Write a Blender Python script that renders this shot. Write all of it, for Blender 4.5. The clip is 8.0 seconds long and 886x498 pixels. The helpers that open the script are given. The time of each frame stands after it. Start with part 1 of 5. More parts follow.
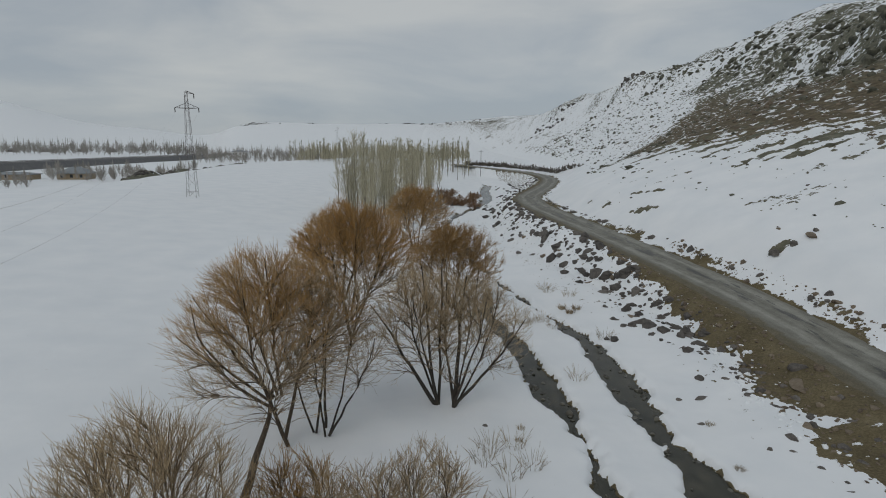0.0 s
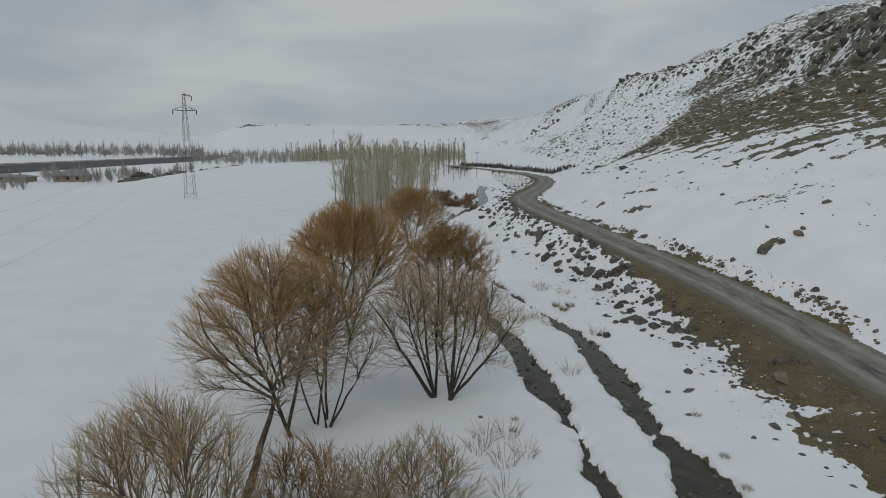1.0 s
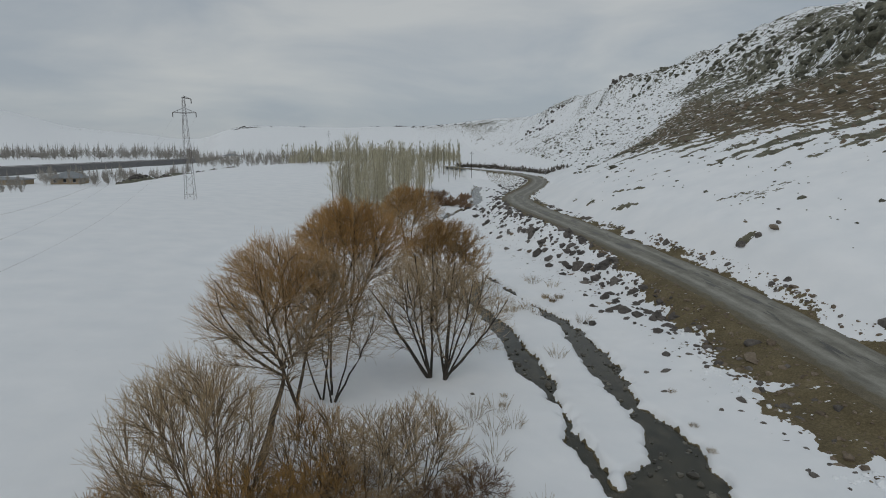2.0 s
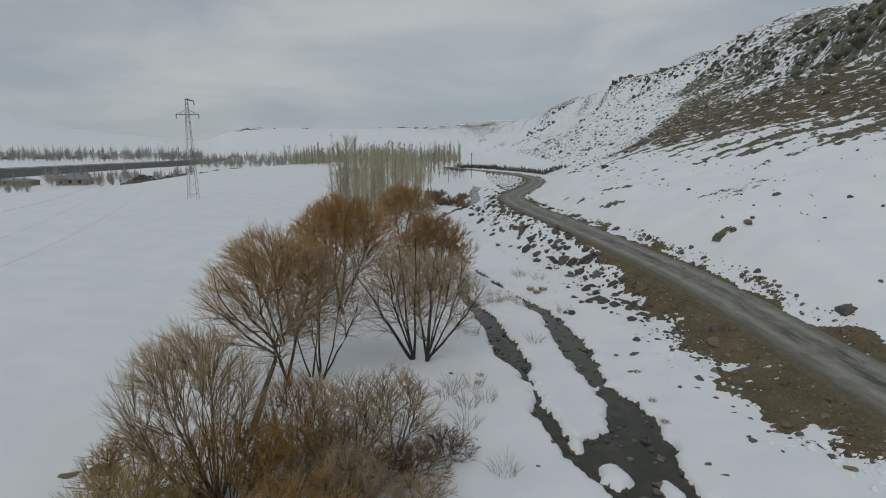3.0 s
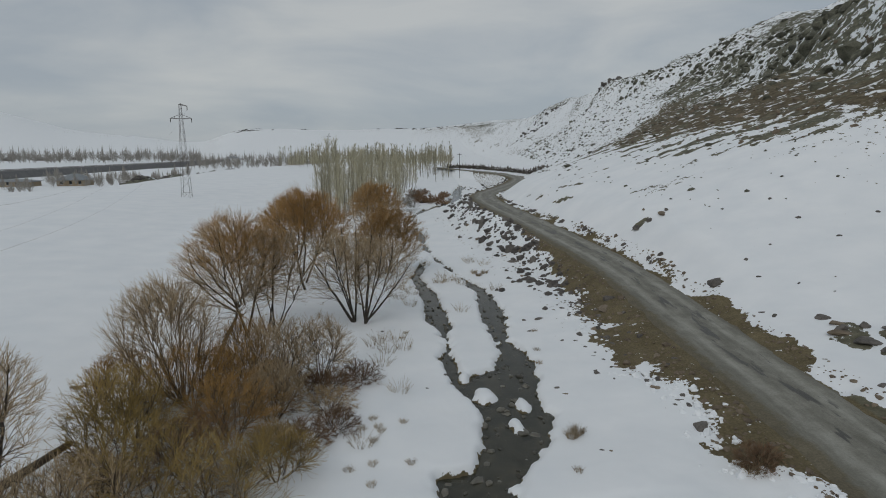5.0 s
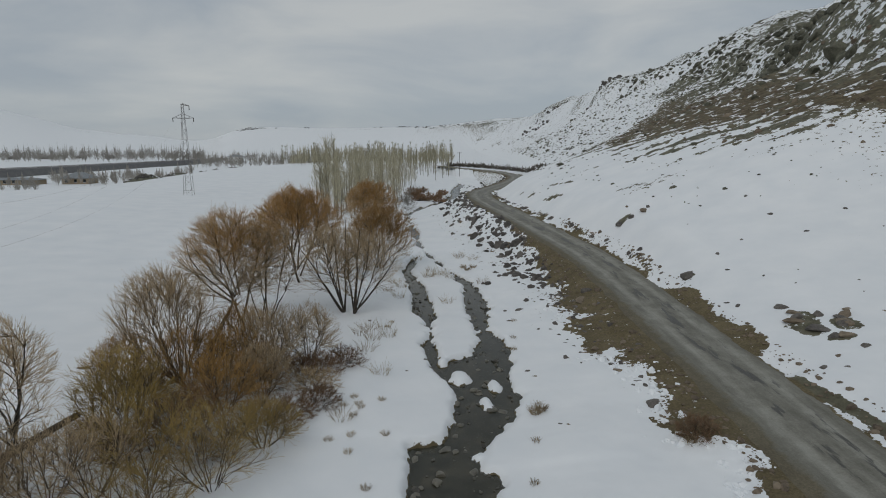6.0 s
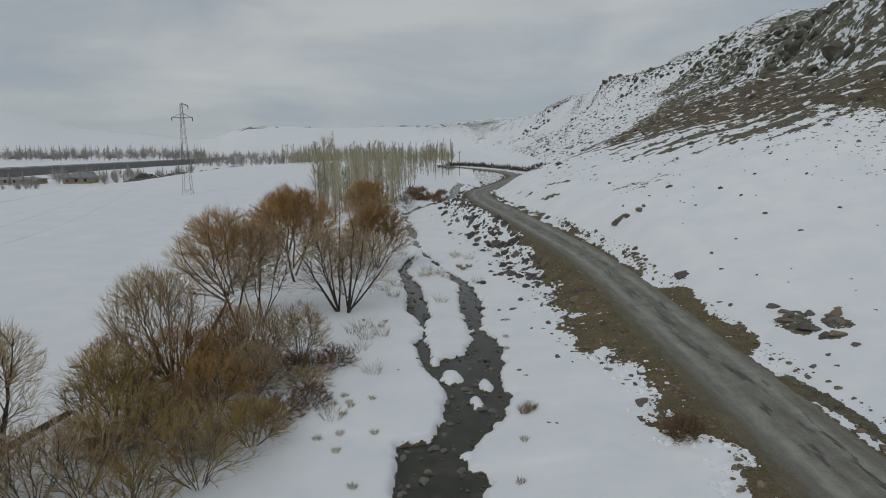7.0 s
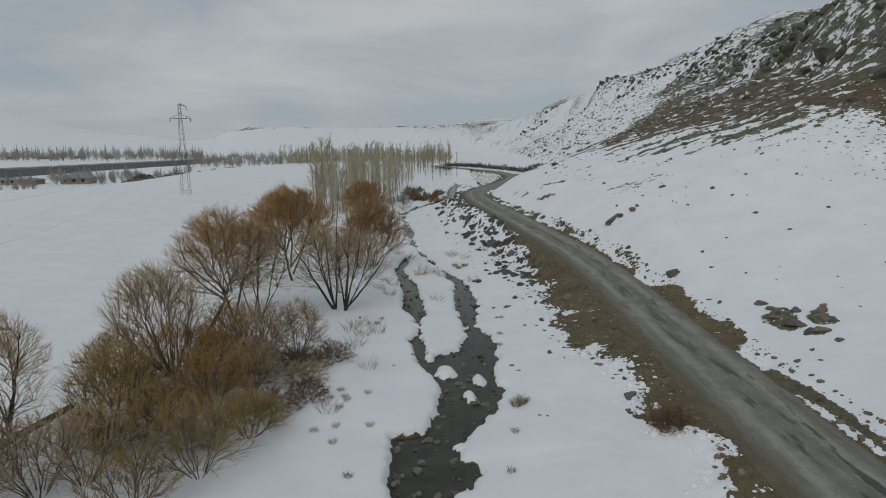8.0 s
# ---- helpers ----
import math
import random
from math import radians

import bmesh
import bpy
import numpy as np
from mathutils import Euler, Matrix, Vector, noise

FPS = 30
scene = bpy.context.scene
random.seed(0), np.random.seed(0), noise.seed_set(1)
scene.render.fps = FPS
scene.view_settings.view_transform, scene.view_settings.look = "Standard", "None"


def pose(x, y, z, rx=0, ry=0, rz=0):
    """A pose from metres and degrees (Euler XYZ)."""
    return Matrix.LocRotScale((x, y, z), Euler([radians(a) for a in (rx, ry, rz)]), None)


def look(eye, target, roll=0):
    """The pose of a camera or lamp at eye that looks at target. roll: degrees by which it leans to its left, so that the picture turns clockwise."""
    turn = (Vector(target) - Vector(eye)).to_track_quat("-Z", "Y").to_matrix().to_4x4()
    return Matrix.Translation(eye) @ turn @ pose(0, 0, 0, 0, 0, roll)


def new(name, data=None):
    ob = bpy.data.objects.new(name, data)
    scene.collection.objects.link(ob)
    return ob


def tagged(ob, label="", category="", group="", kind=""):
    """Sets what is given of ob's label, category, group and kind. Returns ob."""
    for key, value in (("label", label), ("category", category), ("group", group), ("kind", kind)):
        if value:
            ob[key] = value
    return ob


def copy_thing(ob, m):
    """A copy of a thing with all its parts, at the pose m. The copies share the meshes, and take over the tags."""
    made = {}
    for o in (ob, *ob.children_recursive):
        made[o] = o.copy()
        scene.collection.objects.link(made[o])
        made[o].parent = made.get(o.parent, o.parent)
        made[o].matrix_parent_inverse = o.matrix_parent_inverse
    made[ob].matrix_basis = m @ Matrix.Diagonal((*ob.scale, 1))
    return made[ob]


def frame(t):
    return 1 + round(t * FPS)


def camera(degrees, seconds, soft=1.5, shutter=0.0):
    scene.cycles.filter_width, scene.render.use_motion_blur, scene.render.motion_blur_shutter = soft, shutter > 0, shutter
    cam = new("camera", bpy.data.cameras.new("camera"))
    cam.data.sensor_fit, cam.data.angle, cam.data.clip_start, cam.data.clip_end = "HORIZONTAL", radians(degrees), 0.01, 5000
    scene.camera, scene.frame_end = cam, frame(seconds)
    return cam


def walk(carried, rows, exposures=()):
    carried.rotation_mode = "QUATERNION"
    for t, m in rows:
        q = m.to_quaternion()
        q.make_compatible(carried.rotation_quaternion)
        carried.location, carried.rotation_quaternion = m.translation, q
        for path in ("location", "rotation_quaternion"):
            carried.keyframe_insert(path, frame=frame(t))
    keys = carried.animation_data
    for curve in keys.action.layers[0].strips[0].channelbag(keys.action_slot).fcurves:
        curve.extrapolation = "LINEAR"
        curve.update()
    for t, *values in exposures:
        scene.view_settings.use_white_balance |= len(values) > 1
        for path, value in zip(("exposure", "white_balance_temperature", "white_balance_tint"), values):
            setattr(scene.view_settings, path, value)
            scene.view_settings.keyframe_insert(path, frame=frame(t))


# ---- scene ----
cam = camera(76.0, 8.0, soft=1.0)
PATH = [
    (0, (-4.652, 10.658, 12.166), (-4.737, 20.496, 10.372), 0.57),
    (0.5, (-4.621, 10.465, 12.180), (-4.680, 20.305, 10.398), 0.49),
    (1, (-4.621, 9.782, 12.174), (-4.646, 19.624, 10.401), 0.40),
    (2.5, (-4.347, 6.347, 11.986), (-4.283, 16.194, 10.247), 0.12),
    (3, (-3.401, 5.211, 11.918), (-3.407, 15.060, 10.188), 0.05),
    (3.5, (-2.255, 3.757, 11.902), (-2.275, 13.607, 10.176), 0.04),
    (4, (-1.077, 2.051, 11.895), (-1.093, 11.902, 10.176), -0.02),
    (4.5, (0.000, 0.000, 11.930), (-0.007, 9.852, 10.214), -0.05),
    (5, (0.929, -1.993, 11.997), (0.925, 7.858, 10.277), -0.08),
    (6.5, (2.607, -4.461, 12.109), (2.524, 5.382, 10.349), -0.12),
    (7, (2.777, -4.295, 12.115), (2.693, 5.548, 10.353), -0.14),
    (7.5, (2.856, -4.329, 12.103), (2.795, 5.516, 10.348), -0.10),
    (8, (2.977, -4.992, 12.096), (2.929, 4.854, 10.345), -0.12),
]
walk(cam, [(t, look(eye, target, roll)) for t, eye, target, roll in PATH])

# the sky is overcast, with one soft low sun behind the clouds
world = bpy.data.worlds.new("overcast_sky")
scene.world = world
world.use_nodes = True
wn, wl = world.node_tree.nodes, world.node_tree.links
wn.clear()
w_out = wn.new("ShaderNodeOutputWorld")
w_bg = wn.new("ShaderNodeBackground")
w_sky = wn.new("ShaderNodeTexSky")
w_sky.sky_type, w_sky.sun_disc = "NISHITA", False
w_sky.sun_elevation, w_sky.sun_rotation = radians(28), radians(-150)
w_sky.dust_density, w_sky.altitude = 4.0, 1700
w_co = wn.new("ShaderNodeTexCoord")
w_map = wn.new("ShaderNodeMapping")
w_map.inputs["Scale"].default_value = (1.0, 1.0, 3.4)
w_noise = wn.new("ShaderNodeTexNoise")
w_noise.inputs["Scale"].default_value, w_noise.inputs["Detail"].default_value = 2.2, 6.0
w_noise.inputs["Roughness"].default_value, w_noise.inputs["Distortion"].default_value = 0.5, 0.4
w_ramp = wn.new("ShaderNodeValToRGB")
w_ramp.color_ramp.elements[0].position, w_ramp.color_ramp.elements[0].color = 0.40, (3.20, 3.60, 3.98, 1)
w_ramp.color_ramp.elements[1].position, w_ramp.color_ramp.elements[1].color = 0.64, (4.66, 4.85, 4.86, 1)
w_mix = wn.new("ShaderNodeMix")
w_mix.data_type = "RGBA"
w_mix.inputs["Factor"].default_value = 0.94
wl.new(w_co.outputs["Generated"], w_map.inputs["Vector"])
wl.new(w_map.outputs["Vector"], w_noise.inputs["Vector"])
wl.new(w_noise.outputs["Fac"], w_ramp.inputs["Fac"])
wl.new(w_sky.outputs["Color"], w_mix.inputs["A"])
wl.new(w_ramp.outputs["Color"], w_mix.inputs["B"])
wl.new(w_mix.outputs["Result"], w_bg.inputs["Color"])
wl.new(w_bg.outputs["Background"], w_out.inputs["Surface"])
w_bg.inputs["Strength"].default_value = 0.1

sun = new("sun", bpy.data.lights.new("sun", "SUN"))
sun.data.energy, sun.data.angle, sun.data.color = 0.62, radians(30), (1.0, 0.965, 0.91)
sun.matrix_world = look((0, 0, 200), (60, 120, 90))


# ---- materials ----
def material(name):
    m = bpy.data.materials.new(name)
    m.use_nodes = True
    return m, m.node_tree.nodes, m.node_tree.links, m.node_tree.nodes["Principled BSDF"]


def noise_node(n, l, vec, scale, detail=4.0, rough=0.55, stretch=None):
    t = n.new("ShaderNodeTexNoise")
    t.inputs["Scale"].default_value, t.inputs["Detail"].default_value, t.inputs["Roughness"].default_value = scale, detail, rough
    if stretch:
        k = n.new("ShaderNodeMapping")
        k.inputs["Scale"].default_value = stretch
        l.new(vec, k.inputs["Vector"])
        vec = k.outputs["Vector"]
    l.new(vec, t.inputs["Vector"])
    return t.outputs["Fac"]


def ramp_node(n, l, fac, stops):
    r = n.new("ShaderNodeValToRGB")
    while len(r.color_ramp.elements) < len(stops):
        r.color_ramp.elements.new(0.5)
    for e, (p, c) in zip(r.color_ramp.elements, stops):
        e.position, e.color = p, (*c, 1)
    l.new(fac, r.inputs["Fac"])
    return r.outputs["Color"]


def math_node(n, l, op, a, b=None, clamp=False):
    k = n.new("ShaderNodeMath")
    k.operation, k.use_clamp = op, clamp
    for s, v in zip(k.inputs, (a, b)):
        if v is None:
            continue
        if isinstance(v, (int, float)):
            s.default_value = v
        else:
            l.new(v, s)
    return k.outputs[0]


def mix_node(n, l, fac, a, b):
    k = n.new("ShaderNodeMix")
    k.data_type = "RGBA"
    for s, v in ((k.inputs["Factor"], fac), (k.inputs["A"], a), (k.inputs["B"], b)):
        if isinstance(v, (int, float)):
            s.default_value = v
        elif isinstance(v, tuple):
            s.default_value = (*v, 1)
        else:
            l.new(v, s)
    return k.outputs["Result"]


def bump_node(n, l, b, height, strength, dist):
    k = n.new("ShaderNodeBump")
    k.inputs["Strength"].default_value, k.inputs["Distance"].default_value = strength, dist
    l.new(height, k.inputs["Height"])
    l.new(k.outputs["Normal"], b.inputs["Normal"])


def simple(name, stops, scale=3.0, rough=0.8, bump=0.3, dist=0.02, metal=0.0, fine=6.0, stretch=None, island=0.0):
    """A procedural surface: two scales of noise drive the colour and the relief."""
    m, n, l, b = material(name)
    co = n.new("ShaderNodeTexCoord").outputs["Object"]
    big = noise_node(n, l, co, scale, 5, 0.6, stretch)
    small = noise_node(n, l, co, scale * fine, 4, 0.6, stretch)
    f = math_node(n, l, "ADD", math_node(n, l, "MULTIPLY", big, 0.65), math_node(n, l, "MULTIPLY", small, 0.35))
    if island:
        g = n.new("ShaderNodeNewGeometry")
        o = n.new("ShaderNodeObjectInfo")
        r = math_node(n, l, "MULTIPLY", math_node(n, l, "ADD", g.outputs["Random Per Island"], o.outputs["Random"]), 0.5)
        f = math_node(n, l, "ADD", f, math_node(n, l, "MULTIPLY", math_node(n, l, "SUBTRACT", r, 0.5), island))
    l.new(ramp_node(n, l, f, stops), b.inputs["Base Color"])
    b.inputs["Roughness"].default_value, b.inputs["Metallic"].default_value = rough, metal
    if bump:
        bump_node(n, l, b, f, bump, dist)
    return m


def ground_material():
    """Snow over earth: the mesh says how much snow covers a spot, fine noise breaks its edge."""
    m, n, l, b = material("snow_and_earth")
    co = n.new("ShaderNodeTexCoord").outputs["Object"]

    def attr(name):
        a = n.new("ShaderNodeAttribute")
        a.attribute_name = name
        return a.outputs["Fac"]

    cover, scree, lichen, coarse = attr("cover"), attr("scree"), attr("lichen"), attr("coarse")
    fine = noise_node(n, l, co, 2.2, 5, 0.6)
    drift = n.new("ShaderNodeMapping")
    drift.vector_type = "TEXTURE"
    drift.inputs["Rotation"].default_value = (0, 0, radians(-20))
    drift.inputs["Scale"].default_value = (0.95, 1.3, 0.75)
    l.new(co, drift.inputs["Vector"])
    wide = noise_node(n, l, drift.outputs["Vector"], 0.62, 9, 0.66)
    pick = mix_node(n, l, coarse, fine, wide)
    spread = math_node(n, l, "ADD", math_node(n, l, "MULTIPLY", math_node(n, l, "SUBTRACT", pick, 0.5), 2.9), 0.5)
    edge = math_node(n, l, "MULTIPLY", math_node(n, l, "SUBTRACT", cover, spread), 14.0)
    snow = math_node(n, l, "ADD", edge, 0.5, True)

    grain = noise_node(n, l, co, 9.0, 6, 0.7)
    blot = noise_node(n, l, co, 0.6, 5, 0.6)
    far = noise_node(n, l, co, 0.9, 8, 0.75, (1, 1, 2.0))
    mud = ramp_node(n, l, math_node(n, l, "ADD", math_node(n, l, "MULTIPLY", grain, 0.6), math_node(n, l, "MULTIPLY", blot, 0.4)),
                    [(0.28, (0.053, 0.044, 0.026)), (0.5, (0.130, 0.106, 0.060)), (0.72, (0.236, 0.198, 0.122))])
    ochre = ramp_node(n, l, far, [(0.3, (0.040, 0.034, 0.022)), (0.5, (0.112, 0.090, 0.056)), (0.7, (0.20, 0.165, 0.11))])
    crag = ramp_node(n, l, far, [(0.3, (0.044, 0.046, 0.034)), (0.52, (0.135, 0.133, 0.098)), (0.72, (0.26, 0.248, 0.185))])
    earth = mix_node(n, l, scree, mud, ochre)
    earth = mix_node(n, l, lichen, earth, crag)
    white = ramp_node(n, l, noise_node(n, l, co, 0.35, 5, 0.5), [(0.3, (0.76, 0.79, 0.82)), (0.7, (0.83, 0.85, 0.87))])
    l.new(mix_node(n, l, snow, earth, white), b.inputs["Base Color"])
    rough = math_node(n, l, "SUBTRACT", 0.92, math_node(n, l, "MULTIPLY", snow, 0.22))
    l.new(rough, b.inputs["Roughness"])
    b.inputs["Specular IOR Level"].default_value = 0.25
    soft = noise_node(n, l, co, 1.3, 4, 0.5)
    crumb = math_node(n, l, "ADD", math_node(n, l, "MULTIPLY", grain, 0.6), math_node(n, l, "MULTIPLY", far, 1.4))
    h = mix_node(n, l, snow, crumb, math_node(n, l, "MULTIPLY", soft, 0.28))
    h = math_node(n, l, "ADD", h, math_node(n, l, "MULTIPLY", snow, 0.5))
    bump_node(n, l, b, h, 0.5, 0.12)
    return m


GROUND = ground_material()
WATER_NODES = material("creek_water")
WATER, _n, _l, _b = WATER_NODES
_co = _n.new("ShaderNodeTexCoord").outputs["Object"]
_l.new(ramp_node(_n, _l, noise_node(_n, _l, _co, 1.3, 7, 0.7), [(0.3, (0.022, 0.024, 0.019)), (0.5, (0.050, 0.051, 0.040)), (0.68, (0.105, 0.096, 0.070))]), _b.inputs["Base Color"])
_b.inputs["Roughness"].default_value, _b.inputs["IOR"].default_value = 0.10, 1.33
_b.inputs["Alpha"].default_value = 0.82
bump_node(_n, _l, _b, noise_node(_n, _l, _co, 3.5, 4, 0.6), 0.25, 0.02)

TRUNK = simple("dark_willow_bark", [(0.3, (0.020, 0.017, 0.014)), (0.55, (0.050, 0.042, 0.034)), (0.75, (0.10, 0.085, 0.065))], 4, 0.9, 0.6, 0.02, stretch=(3, 3, 0.6))
BRANCH = simple("brown_willow_branch", [(0.3, (0.126, 0.096, 0.064)), (0.5, (0.210, 0.160, 0.106)), (0.7, (0.304, 0.232, 0.154))], 3, 0.85, 0, island=0.3)
LIMB = simple("dark_brown_willow_limb", [(0.3, (0.036, 0.028, 0.020)), (0.55, (0.085, 0.064, 0.044)), (0.75, (0.150, 0.112, 0.076))], 4, 0.9, 0.5, 0.02, stretch=(3, 3, 0.6))
TWIG_RUST = simple("rust_willow_twig", [(0.3, (0.222, 0.131, 0.048)), (0.5, (0.370, 0.218, 0.080)), (0.7, (0.536, 0.316, 0.116))], 1.2, 0.75, 0, island=0.5)
TWIG_GOLD = simple("golden_brown_willow_twig", [(0.3, (0.225, 0.135, 0.047)), (0.5, (0.375, 0.225, 0.078)), (0.7, (0.544, 0.326, 0.113))], 1.2, 0.75, 0, island=0.5)
TWIG_BROWN = simple("brown_willow_twig", [(0.3, (0.264, 0.201, 0.123)), (0.5, (0.440, 0.335, 0.205)), (0.7, (0.638, 0.486, 0.297))], 1.2, 0.75, 0, island=0.5)
TWIG_OLIVE = simple("olive_willow_twig", [(0.3, (0.198, 0.141, 0.048)), (0.5, (0.330, 0.235, 0.080)), (0.7, (0.478, 0.341, 0.116))], 1.2, 0.75, 0, island=0.5)
TWIG_DARK = simple("dark_brown_scrub_twig", [(0.3, (0.120, 0.073, 0.041)), (0.5, (0.200, 0.122, 0.068)), (0.7, (0.290, 0.177, 0.099))], 1.2, 0.8, 0, island=0.5)
POPLAR_BARK = simple("pale_poplar_bark", [(0.3, (0.13, 0.12, 0.10)), (0.55, (0.24, 0.22, 0.18)), (0.75, (0.34, 0.32, 0.27))], 2, 0.85, 0.3, 0.02, stretch=(2, 2, 0.5))
FAR_POPLAR = simple("olive_grey_poplar_twig", [(0.3, (0.24, 0.222, 0.142)), (0.5, (0.345, 0.320, 0.215)), (0.7, (0.47, 0.43, 0.31))], 0.6, 0.8, 0, island=0.5)
POPLAR_TWIG = simple("grey_green_poplar_twig", [(0.3, (0.329, 0.304, 0.220)), (0.5, (0.470, 0.435, 0.315)), (0.7, (0.634, 0.587, 0.425))], 0.6, 0.8, 0, island=0.5)
STONE = simple("grey_boulder_stone", [(0.3, (0.035, 0.032, 0.030)), (0.5, (0.085, 0.077, 0.070)), (0.72, (0.17, 0.155, 0.14))], 2.2, 0.88, 0.7, 0.05, island=0.35)
STONE_TAN = simple("tan_boulder_stone", [(0.3, (0.075, 0.058, 0.042)), (0.5, (0.15, 0.118, 0.085)), (0.72, (0.25, 0.205, 0.15))], 2.2, 0.88, 0.7, 0.05, island=0.35)
WET_STONE = simple("wet_creek_stone", [(0.3, (0.045, 0.042, 0.034)), (0.5, (0.10, 0.095, 0.078)), (0.72, (0.17, 0.16, 0.13))], 3, 0.45, 0.5, 0.03, island=0.4)
SNOW = simple("fresh_snow", [(0.3, (0.77, 0.80, 0.83)), (0.7, (0.83, 0.85, 0.87))], 0.8, 0.7, 0.3, 0.05)
STEEL = simple("weathered_galvanised_steel", [(0.3, (0.10, 0.085, 0.08)), (0.7, (0.22, 0.20, 0.20))], 1.0, 0.6, 0, metal=0.5)
DRY_GRASS = simple("dry_straw_grass", [(0.3, (0.19, 0.14, 0.085)), (0.5, (0.33, 0.26, 0.165)), (0.7, (0.45, 0.37, 0.25))], 1.5, 0.85, 0, island=0.5)


# ---- plan of the valley, as curves over y ----
def curve(*pairs):
    ys, vs = np.array(pairs[0::2], float), np.array(pairs[1::2], float)
    # piecewise cubic between the knots
    tang = np.gradient(vs, ys)

    def f(y):
        y = np.clip(y, ys[0], ys[-1])
        i = np.clip(np.searchsorted(ys, y, side="right") - 1, 0, len(ys) - 2)
        h = ys[i + 1] - ys[i]
        t = (y - ys[i]) / h
        return ((2 * t**3 - 3 * t**2 + 1) * vs[i] + (t**3 - 2 * t**2 + t) * h * tang[i]
                + (3 * t**2 - 2 * t**3) * vs[i + 1] + (t**3 - t**2) * h * tang[i + 1])
    return f


def lerp(*pairs):
    ys, vs = np.array(pairs[0::2], float), np.array(pairs[1::2], float)
    return lambda y: np.interp(y, ys, vs)


ROAD_X = curve(-60, 13.4, -20, 14.7, 0, 15.5, 12, 16.05, 22, 16.25, 30, 16.3, 37, 16.25, 43, 15.9, 50, 15.0, 58, 13.3, 70, 11.2, 85, 9.0, 99, 8.2,
               110, 9.2, 120, 11.6, 137, 16.2, 155, 20.6, 175, 24.0, 190, 24.3, 205, 22.4, 216, 19.2, 232, 13, 250, 6, 300, -8, 420, -20)
ROAD_Z = curve(-60, 1.0, 0, 1.15, 12, 1.2, 22, 1.3, 34, 1.5, 49, 2.35, 59, 2.95, 76, 3.5, 99, 3.6, 130, 3.3, 175, 3.2, 235, 3.6, 300, 4, 420, 4)
ROAD_HALF = 2.5
FOOT = lerp(-60, 17.6, 0, 18.7, 12, 19.1, 30, 19.4, 42, 18.6, 52, 17.2, 62, 15.2, 76, 13.4, 99, 11.6, 112, 13.0, 125, 17, 140, 21.5, 160, 26, 180, 30, 235, 34, 300, 40,
            360, 42, 530, 45, 800, 30, 1500, 10)
SLOPE = lerp(-60, .14, 22, .16, 44, .27, 56, .39, 80, .40, 200, .41, 290, .50, 356, .585, 530, .695, 800, .5, 1500, .3)
CUT = lerp(0, .2, 22, .2, 28, .3, 36, .9, 44, 1.7, 52, 1.8, 60, 1.3, 100, 1.0, 200, .6)
CLIFF_D = lerp(-60, 36, 20, 38, 80, 43, 155, 68, 205, 74, 290, 78, 356, 55, 530, 42, 800, 40)
MUD_X = lerp(-60, 9.6, 11.5, 12.2, 13.4, 12.6, 14.2, 13.3, 15.3, 13.3, 16.0, 12.2, 16.6, 11.5, 19, 11.6, 20.2, 12.3, 23.4, 12.4, 25.2, 10.9, 27, 10.5, 30, 10.3, 33, 10.5, 37, 10.4, 39, 11.2, 40.5, 11.9,
             42.6, 11.5, 44.8, 11.0, 46.4, 11.5, 48, 11.2, 52, 10.4, 56, 10.3, 62, 10.2, 67, 9.4, 72, 8.2, 80, 6.9, 90, 5.7, 105, 5.7, 120, 8.4, 140, 13.2)
# creek: the main bed, its side arm, and the long snow bank between them
MAIN_L = lerp(-40, -.5, 5, .5, 12.8, .9, 15.2, .5, 17.4, .8, 17.8, 1.9, 19, 2.4, 22, 2.7, 23.5, 2.4, 25.5, 1.6, 26.9, 2.0, 27.5, 3.0, 28.1, 3.9, 30.5, 4.3, 34.3, 4.0, 38.9, 3.8, 44.8, 3.6,
              49.0, 2.9, 51, 2.3, 55, 1.2, 59, .2, 63, -1.2, 70, -2.3, 82, -3.8, 98, -5.9, 110, -4.5, 124, 0.2, 140, 3.2, 165, 3.6, 185, 6.0, 200, 6.5, 230, 10)
MAIN_R = lerp(-40, 3.5, 5, 3.0, 12.8, 3.2, 14.6, 4.2, 15.4, 4.1, 15.8, 3.4, 17.4, 3.7, 18.7, 4.8, 20.3, 5.7, 22.4, 6.0, 23.9, 5.7, 25.5, 5.9, 29.4, 6.2, 31.7, 5.6, 32.9, 5.2, 35.7, 5.5,
              40.7, 5.4, 43.7, 5.2, 47, 4.4, 49.8, 3.3, 51.5, 2.55, 55, 1.65, 59, .65, 63, -.1, 70, -.9, 82, -2.3, 98, -4.2, 110, -2.2, 124, 1.9, 140, 5.6, 165, 6.4, 185, 8.6, 200, 5, 230, 2)
ARM_L = lerp(24.5, 1.7, 25.5, 1.55, 28.3, .8, 30.5, .7, 32.3, .9, 34.3, .4, 37.3, -.5, 39.8, -.4, 43.7, -1.1, 47, -1.6, 51, -2.2, 56, -1.9, 61, -.9)
ARM_R = lerp(24.5, 1.9, 25.5, 2.0, 26.9, 2.0, 28.3, 1.6, 30.5, 1.5, 32.3, 1.7, 34.3, 1.4, 37.3, 1.5, 39.8, 1.0, 43.7, .7, 45.9, .2, 47, -.4, 51, -1.2, 56, -1.1, 61, -.3)
FIELD = lerp(-2, .15, 5, .55, 10, 1.0, 20, 1.7, 47, 3.7, 80, 3.9, 400, 4.2)
EDGE_X = lerp(60, -118, 106, -110, 112, -82, 120, -76, 150, -78, 240, -92, 300, -86, 420, -60, 800, -40)
